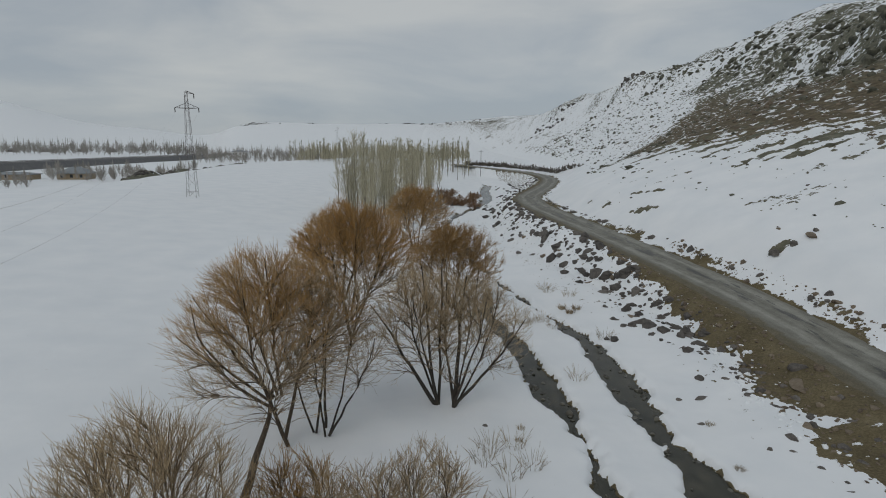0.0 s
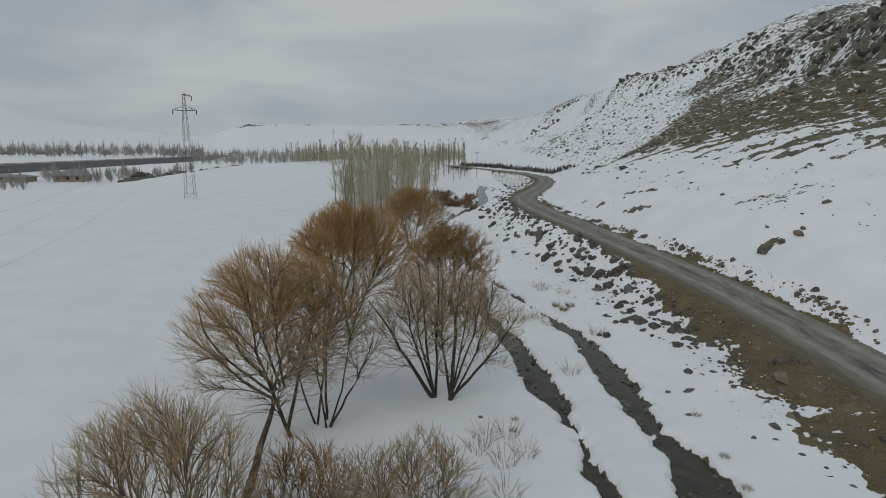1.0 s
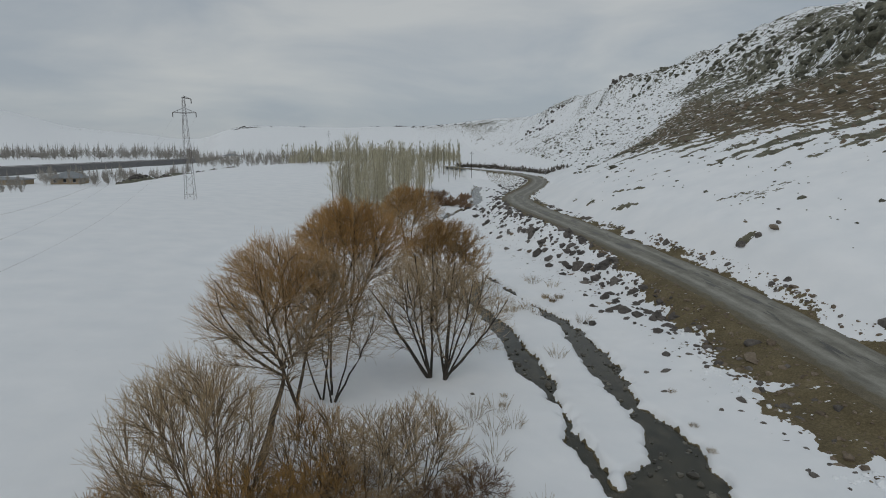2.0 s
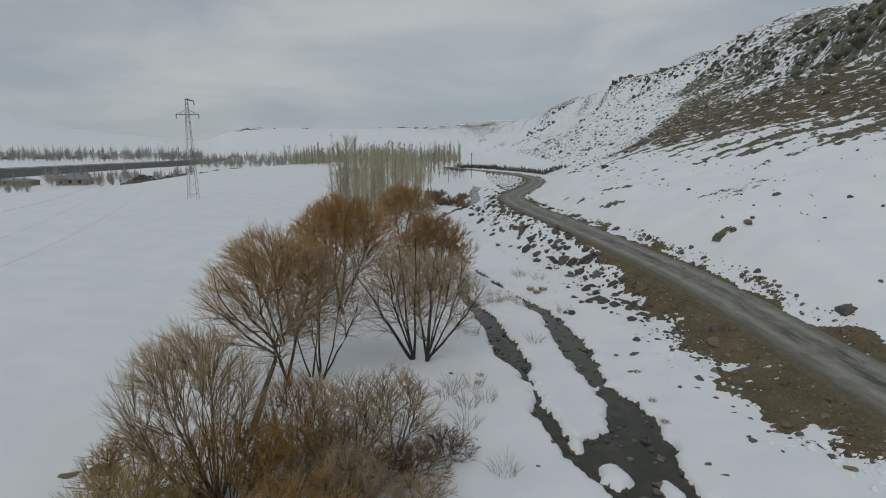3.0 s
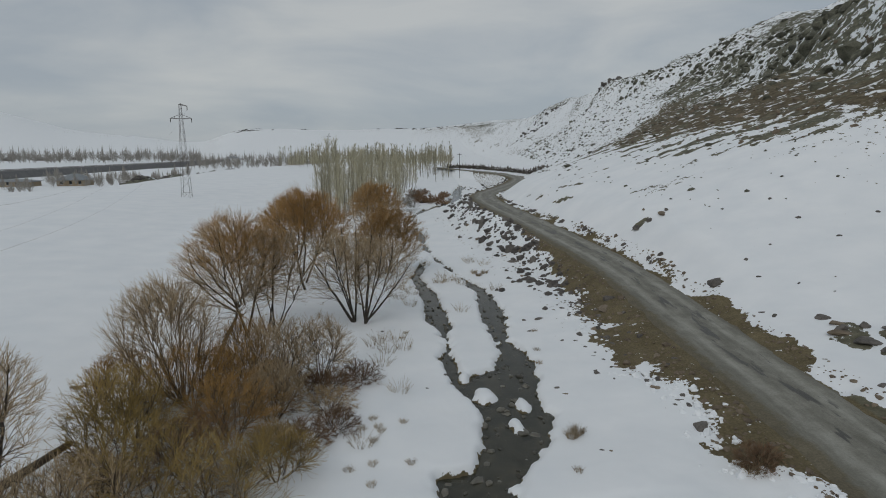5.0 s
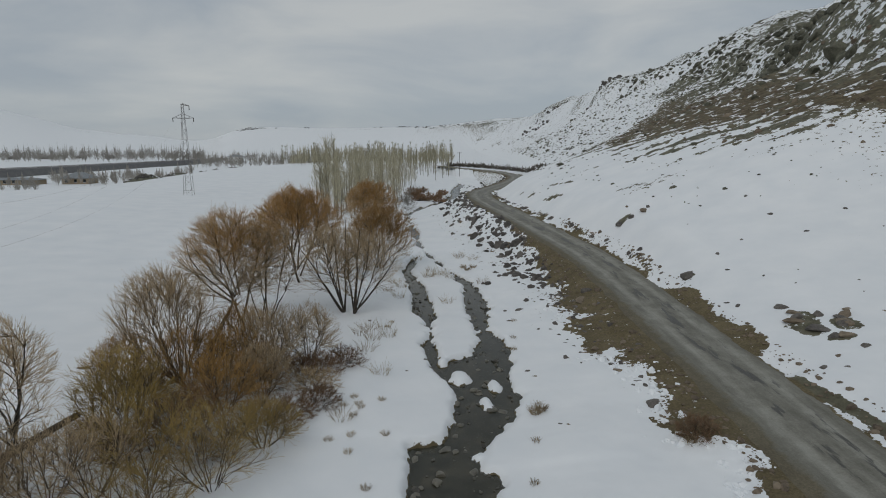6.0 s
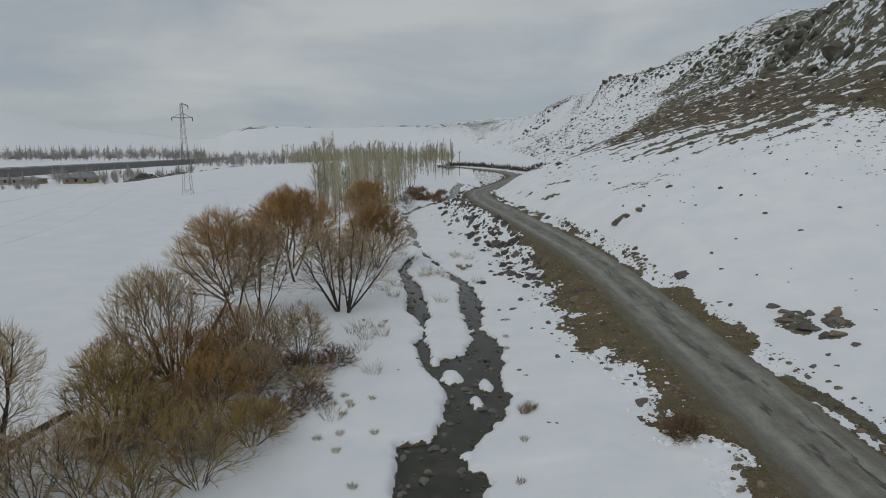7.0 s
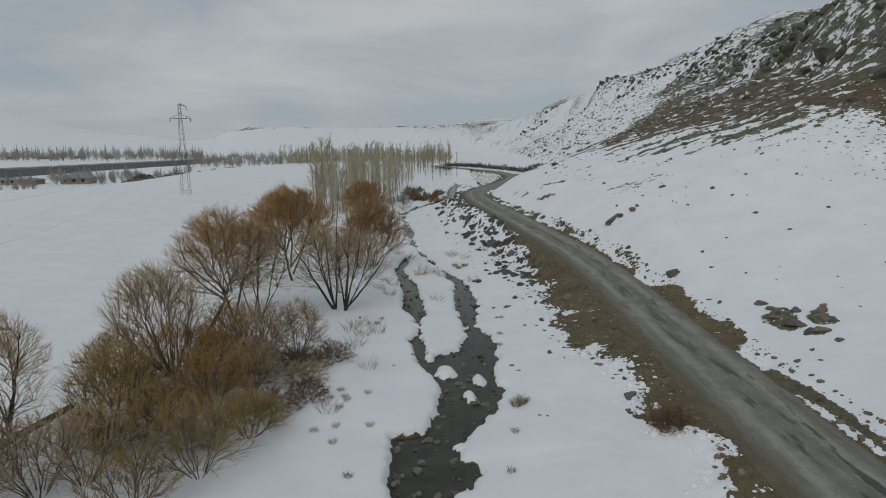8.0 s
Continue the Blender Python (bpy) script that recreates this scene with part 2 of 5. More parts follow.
# height of the skyline of far hills, as a rise over distance, by direction
RISE = lerp(-2.5, .10, -1.1, .105, -.95, .092, -.78, .072, -.65, .036, -.55, .026, -.44, .013, -.40, .018, -.36, .033, -.33, .036, -.16, .035, -.05, .036, .05, .045, .15, .05, 2.0, .05)


def lattice(ix, iy, seed):
    h = (ix.astype(np.int64) * 374761393 + iy.astype(np.int64) * 668265263 + seed * 1442695041) & 0xFFFFFFFF
    h = ((h ^ (h >> 13)) * 1274126177) & 0xFFFFFFFF
    return ((h ^ (h >> 16)) & 0xFFFF) / 65535.0


def vnoise(x, y, seed=0):
    ix, iy = np.floor(x), np.floor(y)
    fx, fy = x - ix, y - iy
    fx, fy = fx * fx * (3 - 2 * fx), fy * fy * (3 - 2 * fy)
    a, b = lattice(ix, iy, seed), lattice(ix + 1, iy, seed)
    c, d = lattice(ix, iy + 1, seed), lattice(ix + 1, iy + 1, seed)
    return (a + (b - a) * fx) * (1 - fy) + (c + (d - c) * fx) * fy - 0.5


def fbm(x, y, seed=0, octaves=4):
    v, amp = 0.0, 1.0
    for k in range(octaves):
        v = v + amp * vnoise(x * 2**k, y * 2**k, seed + 17 * k)
        amp *= 0.5
    return v


def step(a, b, v):
    t = np.clip((v - a) / (b - a), 0, 1)
    return t * t * (3 - 2 * t)


def bed_inside(x, y):
    """How far a spot lies inside the creek's bed, in metres (below 0: on the bank)."""
    rag = 0.50 * fbm(x * 1.5, y * 1.2, 5, 4) + 0.30 * fbm(x * 0.4, y * 0.4, 6, 2)
    main = np.minimum(x - MAIN_L(y), MAIN_R(y) - x)
    arm = np.where((y > 25.2) & (y < 61), np.minimum(x - ARM_L(y), ARM_R(y) - x), -9.0)
    inside = np.maximum(main, arm) + rag
    upper = step(52, 62, y) * step(128, 116, y)
    inside = inside - upper * (0.30 - 1.25 * fbm(x * 0.45, y * 0.26, 7, 3))
    for px, py, r in ((3.0, 24.5, 0.55), (4.75, 23.4, 0.36), (4.2, 21.3, 0.34), (2.1, 26.7, 0.3)):
        inside = np.minimum(inside, np.hypot((x - px) * (0.9 + 0.3 * (px > 3.5)), (y - py) * 0.62) - r + rag * 0.6)
    return inside


def land(x, y):
    """Height of the land, and its cover of snow, scree, crag, and how coarse its pattern is."""
    x, y = np.asarray(x, float), np.asarray(y, float)
    rx, rz = ROAD_X(y), ROAD_Z(y)
    lft, rgt = rx - ROAD_HALF, rx + ROAD_HALF
    inside = bed_inside(x, y)
    soft = 0.06 * fbm(x * 0.25, y * 0.25, 1, 3) + 0.035 * fbm(x * 1.4, y * 1.4, 2, 3)
    # left: water meadow rising to the field
    west = MAIN_L(y) - x
    west = np.where((y > 25.2) & (y < 61), np.minimum(west, ARM_L(y) - x), west)
    z_left = FIELD(west) + soft
    # between creek and road: low snow bank, then the road's embankment
    toe = np.minimum(lft - 2.6, lft - (rz - 0.6) * 1.5)
    bank = 0.15 + 0.55 * step(0, 6, x - MAIN_R(y)) + soft
    z_mid = bank + (rz - bank) * step(0, 1, (x - toe) / np.maximum(lft - toe, 0.2)) ** 0.8
    z_mid = z_mid + 0.22 * fbm(x * 0.9, y * 0.9, 9, 4) * step(0.05, 0.4, (x - toe) / 3) * step(0.1, 1.2, lft - x)
    # hill
    foot = FOOT(y)
    d = np.maximum(x - foot, 0.0)
    dw = d + 9 * fbm(x * 0.02, y * 0.02, 21, 3) * step(15, 60, d)
    cd, sl = CLIFF_D(y), SLOPE(y)
    rise = sl * np.minimum(dw, cd) + CUT(y) * step(0, 4.5, d)
    rise = rise + (7 + 4 * fbm(x * 0.05, y * 0.05, 3, 3)) * step(0, 7, dw - cd)
    over = np.maximum(dw - cd, 0)
    rise = rise + 33 * (1 - np.exp(-over * 0.58 / 33)) - 0.02 * over
    craggy = step(-8, 6, dw - cd + 15 * step(120, 170, y) * step(330, 280, y)) * step(25, 45, d)
    rough = (1.1 * fbm(x * 0.10, y * 0.10, 31, 5) + 1.6 * np.maximum(fbm(x * 0.07, y * 0.05, 32, 4), 0)) * step(8, 40, d)
    rough = rough + craggy * (5.5 * np.abs(fbm(x * 0.045, y * 0.045, 33, 5)) - 0.6)
    rise = rise + 4.5 * np.exp(-((x - 101) / 9) ** 2 - ((y - 357) / 12) ** 2)
    rise = rise + 5.0 * step(70, 120, d) * step(330, 280, y) + 2.5 * np.abs(fbm(x * 0.11, y * 0.11, 36, 4)) * craggy
    hill = foot * 0 + rz + 0.25 + rise + rough + soft
    verge = rz + 0.02 + 0.34 * fbm(x * 0.9, y * 0.9, 12, 4)
    z_right = verge + (hill - verge) * step(0.0, 1.6, x - foot + 0.8)
    z = np.where(x < rx, np.where(x < 0.5 * (MAIN_L(y) + MAIN_R(y)), z_left, z_mid), z_right)
    on_road = step(ROAD_HALF + 0.45, ROAD_HALF - 0.55, np.abs(x - rx) + 0.7 * fbm(x * 0.5, y * 0.5, 13, 3)) * step(300, 260, y)
    z = z * (1 - on_road) + (rz - 0.07) * on_road
    # far ground: the river plain below the field's edge, and the hills all round
    drop = step(0, 9, EDGE_X(y) - x + 3 * fbm(x * 0.05, y * 0.05, 41, 3))
    plain = -2.5 + 1.2 * fbm(x * 0.01, y * 0.01, 42, 3)
    z = z * (1 - drop) + plain * drop
    ridge = np.exp(-((EDGE_X(y) - x - 15 - 5 * fbm(x * 0.02, y * 0.02, 44, 3)) / 5.0) ** 2) * step(160, 185, y) * step(330, 280, y)
    z = z + ridge * (5.4 + 3.0 * fbm(x * 0.12, y * 0.12, 45, 4))
    reach = np.hypot(x, y)
    along = np.maximum(y, 1.0)
    u = np.where(y > 30, x / along, np.sign(x) * 2.0)
    wob = 0.004 * fbm(u * 9 + 3, reach * 0.0006, 51, 4)
    top = 12 + np.minimum(along, 1900) * (RISE(u) + wob)
    away = step(650, 1900, np.where(y > 30, y, reach)) ** 1.3
    away = np.where(u > -0.40, step(450, 1250, np.where(y > 30, y, reach)) ** 1.2, away)
    away = away * step(0, 60, reach - 330)
    west_far = z * (1 - away) + np.maximum(top + 8 * fbm(x * 0.004, y * 0.004, 52, 4) * away, z * 0) * away
    z = np.where(x < foot, west_far, np.maximum(z, np.where(y > 700, west_far, z)))
    # creek bed
    wall = step(-0.10, 0.16, inside)
    z = z * (1 - wall) + np.minimum(z, -0.30 - 0.12 * step(0, 0.8, inside)) * wall
    lip = step(-0.35, 0, inside) * (inside <= 0)
    z = z - 0.10 * lip * (y < 120)

    # cover of snow
    cover = np.full_like(z, 1.25)
    rag = 1.3 * fbm(x * 0.55, y * 0.55, 61, 4)
    mud = step(-0.06, 0.12, x - MUD_X(y) + rag) * step(0.3, -0.3, x - (rgt - 0.05 + 0.2 * step(22, 28, y) + 0.9 * step(24, 26, y) * step(39, 35, y) + (0.25 + 0.55 * step(22, 28, y)) * fbm(x * 0.4, y * 0.4, 62, 3)))
    mud = mud * step(290, 270, y) * np.where((y > 150) & (x < lft - 0.6), 0.45, 1.0)
    cover = cover - 1.35 * mud
    patch = step(0.22, 0.42, fbm(x * 0.42, y * 0.42, 63, 3)) * step(1.2, 2.5, lft - x)
    cover = np.maximum(cover, 1.2 * patch * mud)
    tongue = step(0.2, -0.5, np.hypot((x - 12.6) * 0.75, (y - 14.6) * 0.9) - 0.95 + 0.5 * rag)
    cover = np.maximum(cover, 1.25 * tongue)
    ditch = step(0, .3, x - rgt - 0.2) * step(1.5, 0.7, x - rgt) * step(300, 200, y) * step(36, 44, y)
    cover = cover - ditch * 0.9 * step(-0.05, 0.25, fbm(x * 0.30, y * 0.16, 64, 3))
    rubble = step(28, 34, y) * step(170, 140, y) * step(0, 1.5, x - MAIN_R(y) - 2.0) * step(0.5, -1.0, x - MUD_X(y))
    cover = cover - rubble * 0.30
    # bare earth showing through the slope's snow
    stony = np.zeros_like(z)
    for px, py, ra, rb, lean in ((22.4, 26.4, 1.0, 1.7, 0.2), (23.9, 25.5, 0.9, 1.1, 0), (22.8, 24.1, 0.9, 0.5, 0), (20.0, 52.3, 1.0, 0.5, -.3), (20.4, 37.5, 0.7, 0.5, 0),
                                 (19.1, 17.3, 0.32, 3.2, 0.02), (18.9, 20.9, 0.25, 1.2, 0), (18.6, 77.6, 1.9, 0.8, -1.5), (16.6, 72.4, 1.2, 0.9, -1.6), (15.1, 81.2, 0.7, 0.9, -.9), (14.3, 87.0, .6, 1.2, -.6),
                                 (33.0, 69.2, 3.0, 0.55, -.33), (31.0, 70.4, 1.5, 0.6, -.33), (36.0, 72.0, 2.2, 0.7, -.8), (30.5, 74.6, 0.9, 0.7, -.4), (35.4, 87.6, 2.4, 0.8, -.3)):
        near = np.hypot((x - px) / ra, (y - py - lean * (x - px)) / rb) + 0.75 * fbm(x * 0.9, y * 0.9, 65, 4)
        cover = cover - 1.15 * step(1.15, 0.75, near)
        stony = np.maximum(stony, step(1.4, 0.9, near))
    # hillside
    low = np.interp(y, (30, 45, 60, 80, 95, 119, 160, 200), (29, 25, 24, 23, 20, 11, 11, 12)) + 6 * fbm(x * 0.03, y * 0.03, 71, 3)
    end = np.interp(d, (8, 23, 50, 83, 120), (138, 172, 222, 290, 340)) + 10 * fbm(x * 0.03, y * 0.03, 72, 3)
    brown = step(0, 4, d - low) * step(6, -6, y - end) * step(4, -6, dw - cd)
    hilly = step(9, 22, d)
    cover = cover - (0.22 + 0.14 * step(260, 160, y)) * hilly * step(60, 130, y)
    cover = np.where(d > 2, cover - 0.20 * step(50, 62, y) * step(2, 8, d), cover)
    cover = cover - 0.42 * step(-11, 0, d - low) * step(6, -6, y - end)
    cover = cover * (1 - brown) + 0.25 * brown
    upper = craggy * (0.43 + 0.27 * step(215, 290, y) + 0.70 * fbm(x * 0.05, y * 0.06, 73, 4))
    cover = np.where(craggy > 0, cover * (1 - craggy) + upper, cover)
    streak = step(0.27, 0.36, fbm(x * 0.13, (y + 0.35 * x) * 0.55, 74, 4)) * step(3, 8, d) * step(46, 60, y)
    cover = cover - 0.5 * streak * (1 - brown) * step(34, 22, d)
    cover = np.where((y > 280) & (d > 5), np.minimum(cover, 0.80 + 0.35 * step(420, 600, y)), cover)
    cover = np.where((x > -120) & (x <= foot + 5), cover - 0.42 * step(300, 420, y) * step(-110, 5, x) * 0.5, cover)
    mesa = away * step(0.10, 0.25, fbm(x * 0.006, y * 0.002, 75, 4))
    cover = cover - 0.42 * mesa * (away > 0.3)
    bare = step(0.12, 0.4, ridge)
    cover = cover - (1.15 + 1.2 * fbm(x * 0.1, y * 0.1, 46, 3)) * bare
    cover = cover - 1.9 * step(-0.02, 0.13, inside)
    lich = np.clip(craggy + bare + 0.8 * stony + 0.7 * streak + 0.25 * hilly * (1 - brown), 0, 1)
    return z, cover, np.clip(brown + craggy * 0.3, 0, 1), lich, np.clip((hilly + step(0, 6, d)) * step(48, 75, y) + away + bare, 0, 1), inside


def ground_z(x, y):
    """Height of the built ground, between its grid points."""
    x, y = np.atleast_1d(np.asarray(x, float)), np.atleast_1d(np.asarray(y, float))
    i = np.clip(np.searchsorted(GX, x) - 1, 0, len(GX) - 2)
    j = np.clip(np.searchsorted(GY, y) - 1, 0, len(GY) - 2)
    u, v = (x - GX[i]) / (GX[i + 1] - GX[i]), (y - GY[j]) / (GY[j + 1] - GY[j])
    return (_Z[j, i] * (1 - u) + _Z[j, i + 1] * u) * (1 - v) + (_Z[j + 1, i] * (1 - u) + _Z[j + 1, i + 1] * u) * v


def height(x, y):
    return float(ground_z(x, y)[0])


def graded(lo, a, b, hi, fine, grow):
    """Even steps from a to b, growing ones beyond."""
    mid = list(np.arange(a, b + fine / 2, fine))
    up, s = [], fine
    while (up[-1] if up else mid[-1]) < hi:
        s *= 1 + grow
        up.append((up[-1] if up else mid[-1]) + s)
    down, s = [], fine
    while (down[-1] if down else a) > lo:
        s *= 1 + grow
        down.append((down[-1] if down else a) - s)
    return np.array(down[::-1] + mid + up)


def sheet(name, xs, ys, fill, mat, attributes=()):
    """A mesh over a grid: fill gives the points, attributes the named values at them."""
    X, Y = np.meshgrid(xs, ys)
    co, keep = fill(X, Y)
    nx, ny = len(xs), len(ys)
    i = (np.arange(ny - 1)[:, None] * nx + np.arange(nx - 1)).ravel()
    quads = np.stack([i, i + 1, i + nx + 1, i + nx], 1)
    if keep is not None:
        quads = quads[keep.ravel()[quads].any(1)]
        used = np.unique(quads)
        back = np.zeros(nx * ny, int)
        back[used] = np.arange(len(used))
        quads, co = back[quads], co[used]
        attributes = [(k, v.ravel()[used]) for k, v in attributes]
    me = bpy.data.meshes.new(name)
    me.vertices.add(len(co))
    me.vertices.foreach_set("co", co.astype(np.float32).ravel())
    me.loops.add(len(quads) * 4)
    me.loops.foreach_set("vertex_index", quads.astype(np.int32).ravel())
    me.polygons.add(len(quads))
    me.polygons.foreach_set("loop_start", np.arange(0, len(quads) * 4, 4, dtype=np.int32))
    me.polygons.foreach_set("use_smooth", np.ones(len(quads), bool))
    for key, values in attributes:
        a = me.attributes.new(key, "FLOAT", "POINT")
        a.data.foreach_set("value", values.astype(np.float32).ravel())
    me.materials.append(mat)
    me.update(calc_edges=True)
    return new(name, me)


GX = graded(-3400, -6, 22, 3400, 0.15, 0.031)
GY = graded(-600, 11, 50, 4200, 0.165, 0.028)
_X, _Y = np.meshgrid(GX, GY)
_Z, _cover, _scree, _lichen, _coarse, _inside = land(_X, _Y)
ground = sheet("ground", GX, GY, lambda X, Y: (np.stack([X.ravel(), Y.ravel(), _Z.ravel()], 1), None), GROUND,
               (("cover", _cover), ("scree", _scree), ("lichen", _lichen), ("coarse", _coarse)))
tagged(ground, "snow-covered valley floor and stony hillside with bare brown scree", "ground", kind="structure")

WX, WY = np.arange(-36, 12, 0.4), np.concatenate([np.arange(-30, 70, 0.4), np.arange(70, 290, 2.0)])
_wx, _wy = np.meshgrid(WX, WY)
_in = bed_inside(_wx, _wy) > -0.9
water = sheet("water", WX, WY, lambda X, Y: (np.stack([X.ravel(), Y.ravel(), np.full(X.size, -0.14)], 1), _in), WATER)
tagged(water, "shallow dark creek water running between snow banks", "water", kind="structure")


# ---- dirt road ----
def road_material():
    m, n, l, b = material("wet_packed_gravel")
    co = n.new("ShaderNodeTexCoord").outputs["Object"]

    def attr(name):
        a = n.new("ShaderNodeAttribute")
        a.attribute_name = name
        return a.outputs["Fac"]

    across, along = attr("across"), attr("along")
    v = n.new("ShaderNodeCombineXYZ")
    l.new(across, v.inputs["X"])
    l.new(along, v.inputs["Y"])
    streak = noise_node(n, l, v.outputs["Vector"], 1.0, 6, 0.65, (1.5, 0.22, 1))
    puddle = noise_node(n, l, v.outputs["Vector"], 1.0, 5, 0.58, (1.5, 0.26, 1))
    grain = noise_node(n, l, co, 12, 7, 0.75)
    blotch = noise_node(n, l, co, 1.1, 6, 0.65)
    f = math_node(n, l, "ADD", math_node(n, l, "ADD", math_node(n, l, "MULTIPLY", streak, 0.42), math_node(n, l, "MULTIPLY", grain, 0.28)), math_node(n, l, "MULTIPLY", blotch, 0.30))
    # pale wheel tracks either side of the wet middle
    track = math_node(n, l, "ABSOLUTE", math_node(n, l, "SUBTRACT", math_node(n, l, "ABSOLUTE", math_node(n, l, "SUBTRACT", across, 0.25)), 1.0))
    f = math_node(n, l, "ADD", f, math_node(n, l, "MULTIPLY", math_node(n, l, "SUBTRACT", 0.5, track, True), 0.22))
    base = ramp_node(n, l, f, [(0.34, (0.085, 0.082, 0.064)), (0.50, (0.175, 0.170, 0.143)), (0.66, (0.30, 0.297, 0.262))])
    mid = math_node(n, l, "ABSOLUTE", math_node(n, l, "SUBTRACT", across, 0.5))
    wet = math_node(n, l, "MULTIPLY", math_node(n, l, "MULTIPLY", math_node(n, l, "SUBTRACT", puddle, 0.545), 30.0, True),
                    math_node(n, l, "MULTIPLY", math_node(n, l, "SUBTRACT", 1.0, mid), 4.0, True))
    edge = math_node(n, l, "ADD", math_node(n, l, "MULTIPLY", math_node(n, l, "SUBTRACT", math_node(n, l, "ABSOLUTE", math_node(n, l, "SUBTRACT", across, 0.3)), 1.75), 2.2),
                     math_node(n, l, "MULTIPLY", math_node(n, l, "SUBTRACT", blotch, 0.5), 4.0), True)
    brown = ramp_node(n, l, math_node(n, l, "ADD", math_node(n, l, "MULTIPLY", grain, 0.6), math_node(n, l, "MULTIPLY", blotch, 0.4)),
                      [(0.28, (0.045, 0.039, 0.026)), (0.5, (0.110, 0.094, 0.060)), (0.72, (0.20, 0.175, 0.122))])
    base = mix_node(n, l, edge, base, brown)
    base = mix_node(n, l, math_node(n, l, "MULTIPLY", wet, 0.92), base, (0.042, 0.040, 0.036))
    l.new(base, b.inputs["Base Color"])
    l.new(math_node(n, l, "SUBTRACT", 0.78, math_node(n, l, "MULTIPLY", wet, 0.28)), b.inputs["Roughness"])
    bump_node(n, l, b, math_node(n, l, "ADD", grain, math_node(n, l, "MULTIPLY", streak, 2.0)), 0.4, 0.03)
    return m


RU = np.linspace(-1.08, 1.08, 33)
RV = np.concatenate([np.arange(-60, 8, 1.0), np.arange(8, 60, 0.22), np.arange(60, 150, 0.6), np.arange(150, 272, 1.5)])


def road_points(U, V):
    rx, rz = ROAD_X(V), ROAD_Z(V)
    slope = (ROAD_X(V + 0.5) - ROAD_X(V - 0.5))
    wide = ROAD_HALF * U
    k = 1 / np.sqrt(1 + slope**2)
    X, Y = rx + wide * k * np.sqrt(1 + slope**2), V + 0 * U
    rut = -0.05 * np.exp(-((np.abs(wide - 0.2) - 0.95) / 0.32) ** 2)
    crown = -0.14 * np.maximum(np.abs(U) - 0.72, 0) / 0.3
    lumps = 0.05 * fbm(X * 0.8, Y * 0.35, 81, 3) + 0.16 * fbm(X * 0.5, Y * 0.5, 82, 3) * np.maximum(np.abs(U) - 0.7, 0)
    return np.stack([X.ravel(), Y.ravel(), (rz + 0.05 + rut + crown + lumps).ravel()], 1), None


_U, _V = np.meshgrid(RU, RV)
road = sheet("road", RU, RV, road_points, road_material(), (("across", _U * ROAD_HALF), ("along", _V)))
tagged(road, "wet grey-brown dirt road with wheel ruts and puddles", "road", kind="structure")


# ---- woody plants ----
def part(name, mesh, parent, label=""):
    ob = new(name, mesh)
    ob.parent = parent
    return tagged(ob, label)


def tubes(name, lines, radii, sides, mat):
    """One mesh of tapered tubes: lines (N, K, 3), radii (N, K)."""
    lines, radii = np.concatenate([l.reshape(-1, l.shape[-2], 3) for l in lines]) if isinstance(lines, list) else lines, radii
    N, K, _ = lines.shape
    tang = np.gradient(lines, axis=1)
    tang /= np.linalg.norm(tang, axis=2, keepdims=True) + 1e-9
    ref = np.where(np.abs(tang[..., 2:3]) > 0.9, np.array([1.0, 0, 0]), np.array([0, 0, 1.0]))
    a = np.cross(tang, ref)
    a /= np.linalg.norm(a, axis=2, keepdims=True) + 1e-9
    b = np.cross(tang, a)
    ang = np.arange(sides) * 2 * np.pi / sides
    ring = lines[:, :, None] + radii[:, :, None, None] * (np.cos(ang)[:, None] * a[:, :, None] + np.sin(ang)[:, None] * b[:, :, None])
    co = ring.reshape(-1, 3)
    base = (np.arange(N)[:, None] * K + np.arange(K - 1)) * sides
    s = np.arange(sides)
    q = np.stack([base[..., None] + s, base[..., None] + (s + 1) % sides, base[..., None] + sides + (s + 1) % sides, base[..., None] + sides + s], -1).reshape(-1, 4)
    me = bpy.data.meshes.new(name)
    me.vertices.add(len(co))
    me.vertices.foreach_set("co", co.astype(np.float32).ravel())
    me.loops.add(len(q) * 4)
    me.loops.foreach_set("vertex_index", q.astype(np.int32).ravel())
    me.polygons.add(len(q))
    me.polygons.foreach_set("loop_start", np.arange(0, len(q) * 4, 4, dtype=np.int32))
    me.polygons.foreach_set("use_smooth", np.ones(len(q), bool))
    me.materials.append(mat)
    me.update(calc_edges=True)
    return me


def unit(v):
    return v / (np.linalg.norm(v, axis=-1, keepdims=True) + 1e-9)


def sprout(rng, parents, count, lo, hi, length, K, spread, up, out, centre, wander=0.12):
    """Shoots from parent lines: each starts on its parent and bends upward and away from the centre."""
    N, PK, _ = parents.shape
    t = rng.uniform(lo, hi, (N, count)) * (PK - 1)
    i = np.minimum(t.astype(int), PK - 2)
    f = (t - i)[..., None]
    idx = np.arange(N)[:, None]
    start = parents[idx, i] * (1 - f) + parents[idx, i + 1] * f
    tang = unit(parents[idx, i + 1] - parents[idx, i])
    away = unit((start - centre) * np.array([1, 1, 0.35]))
    d = unit(tang + spread * rng.normal(0, 1, tang.shape) * np.array([1, 1, 0.75]) + up * np.array([0, 0, 1.0]) + out * away).reshape(-1, 3)
    start = start.reshape(-1, 3)
    L = length * rng.uniform(0.6, 1.25, len(d))
    pts = [start]
    for k in range(K - 1):
        pts.append(pts[-1] + d * (L / (K - 1))[:, None])
        d = unit(d + wander * rng.normal(0, 1, d.shape) + np.array([0, 0, 0.10 * (1 + up)]))
    return np.stack(pts, 1)


def taper(lines, r0, r1):
    return np.tile(np.linspace(r0, r1, lines.shape[1]), (lines.shape[0], 1))


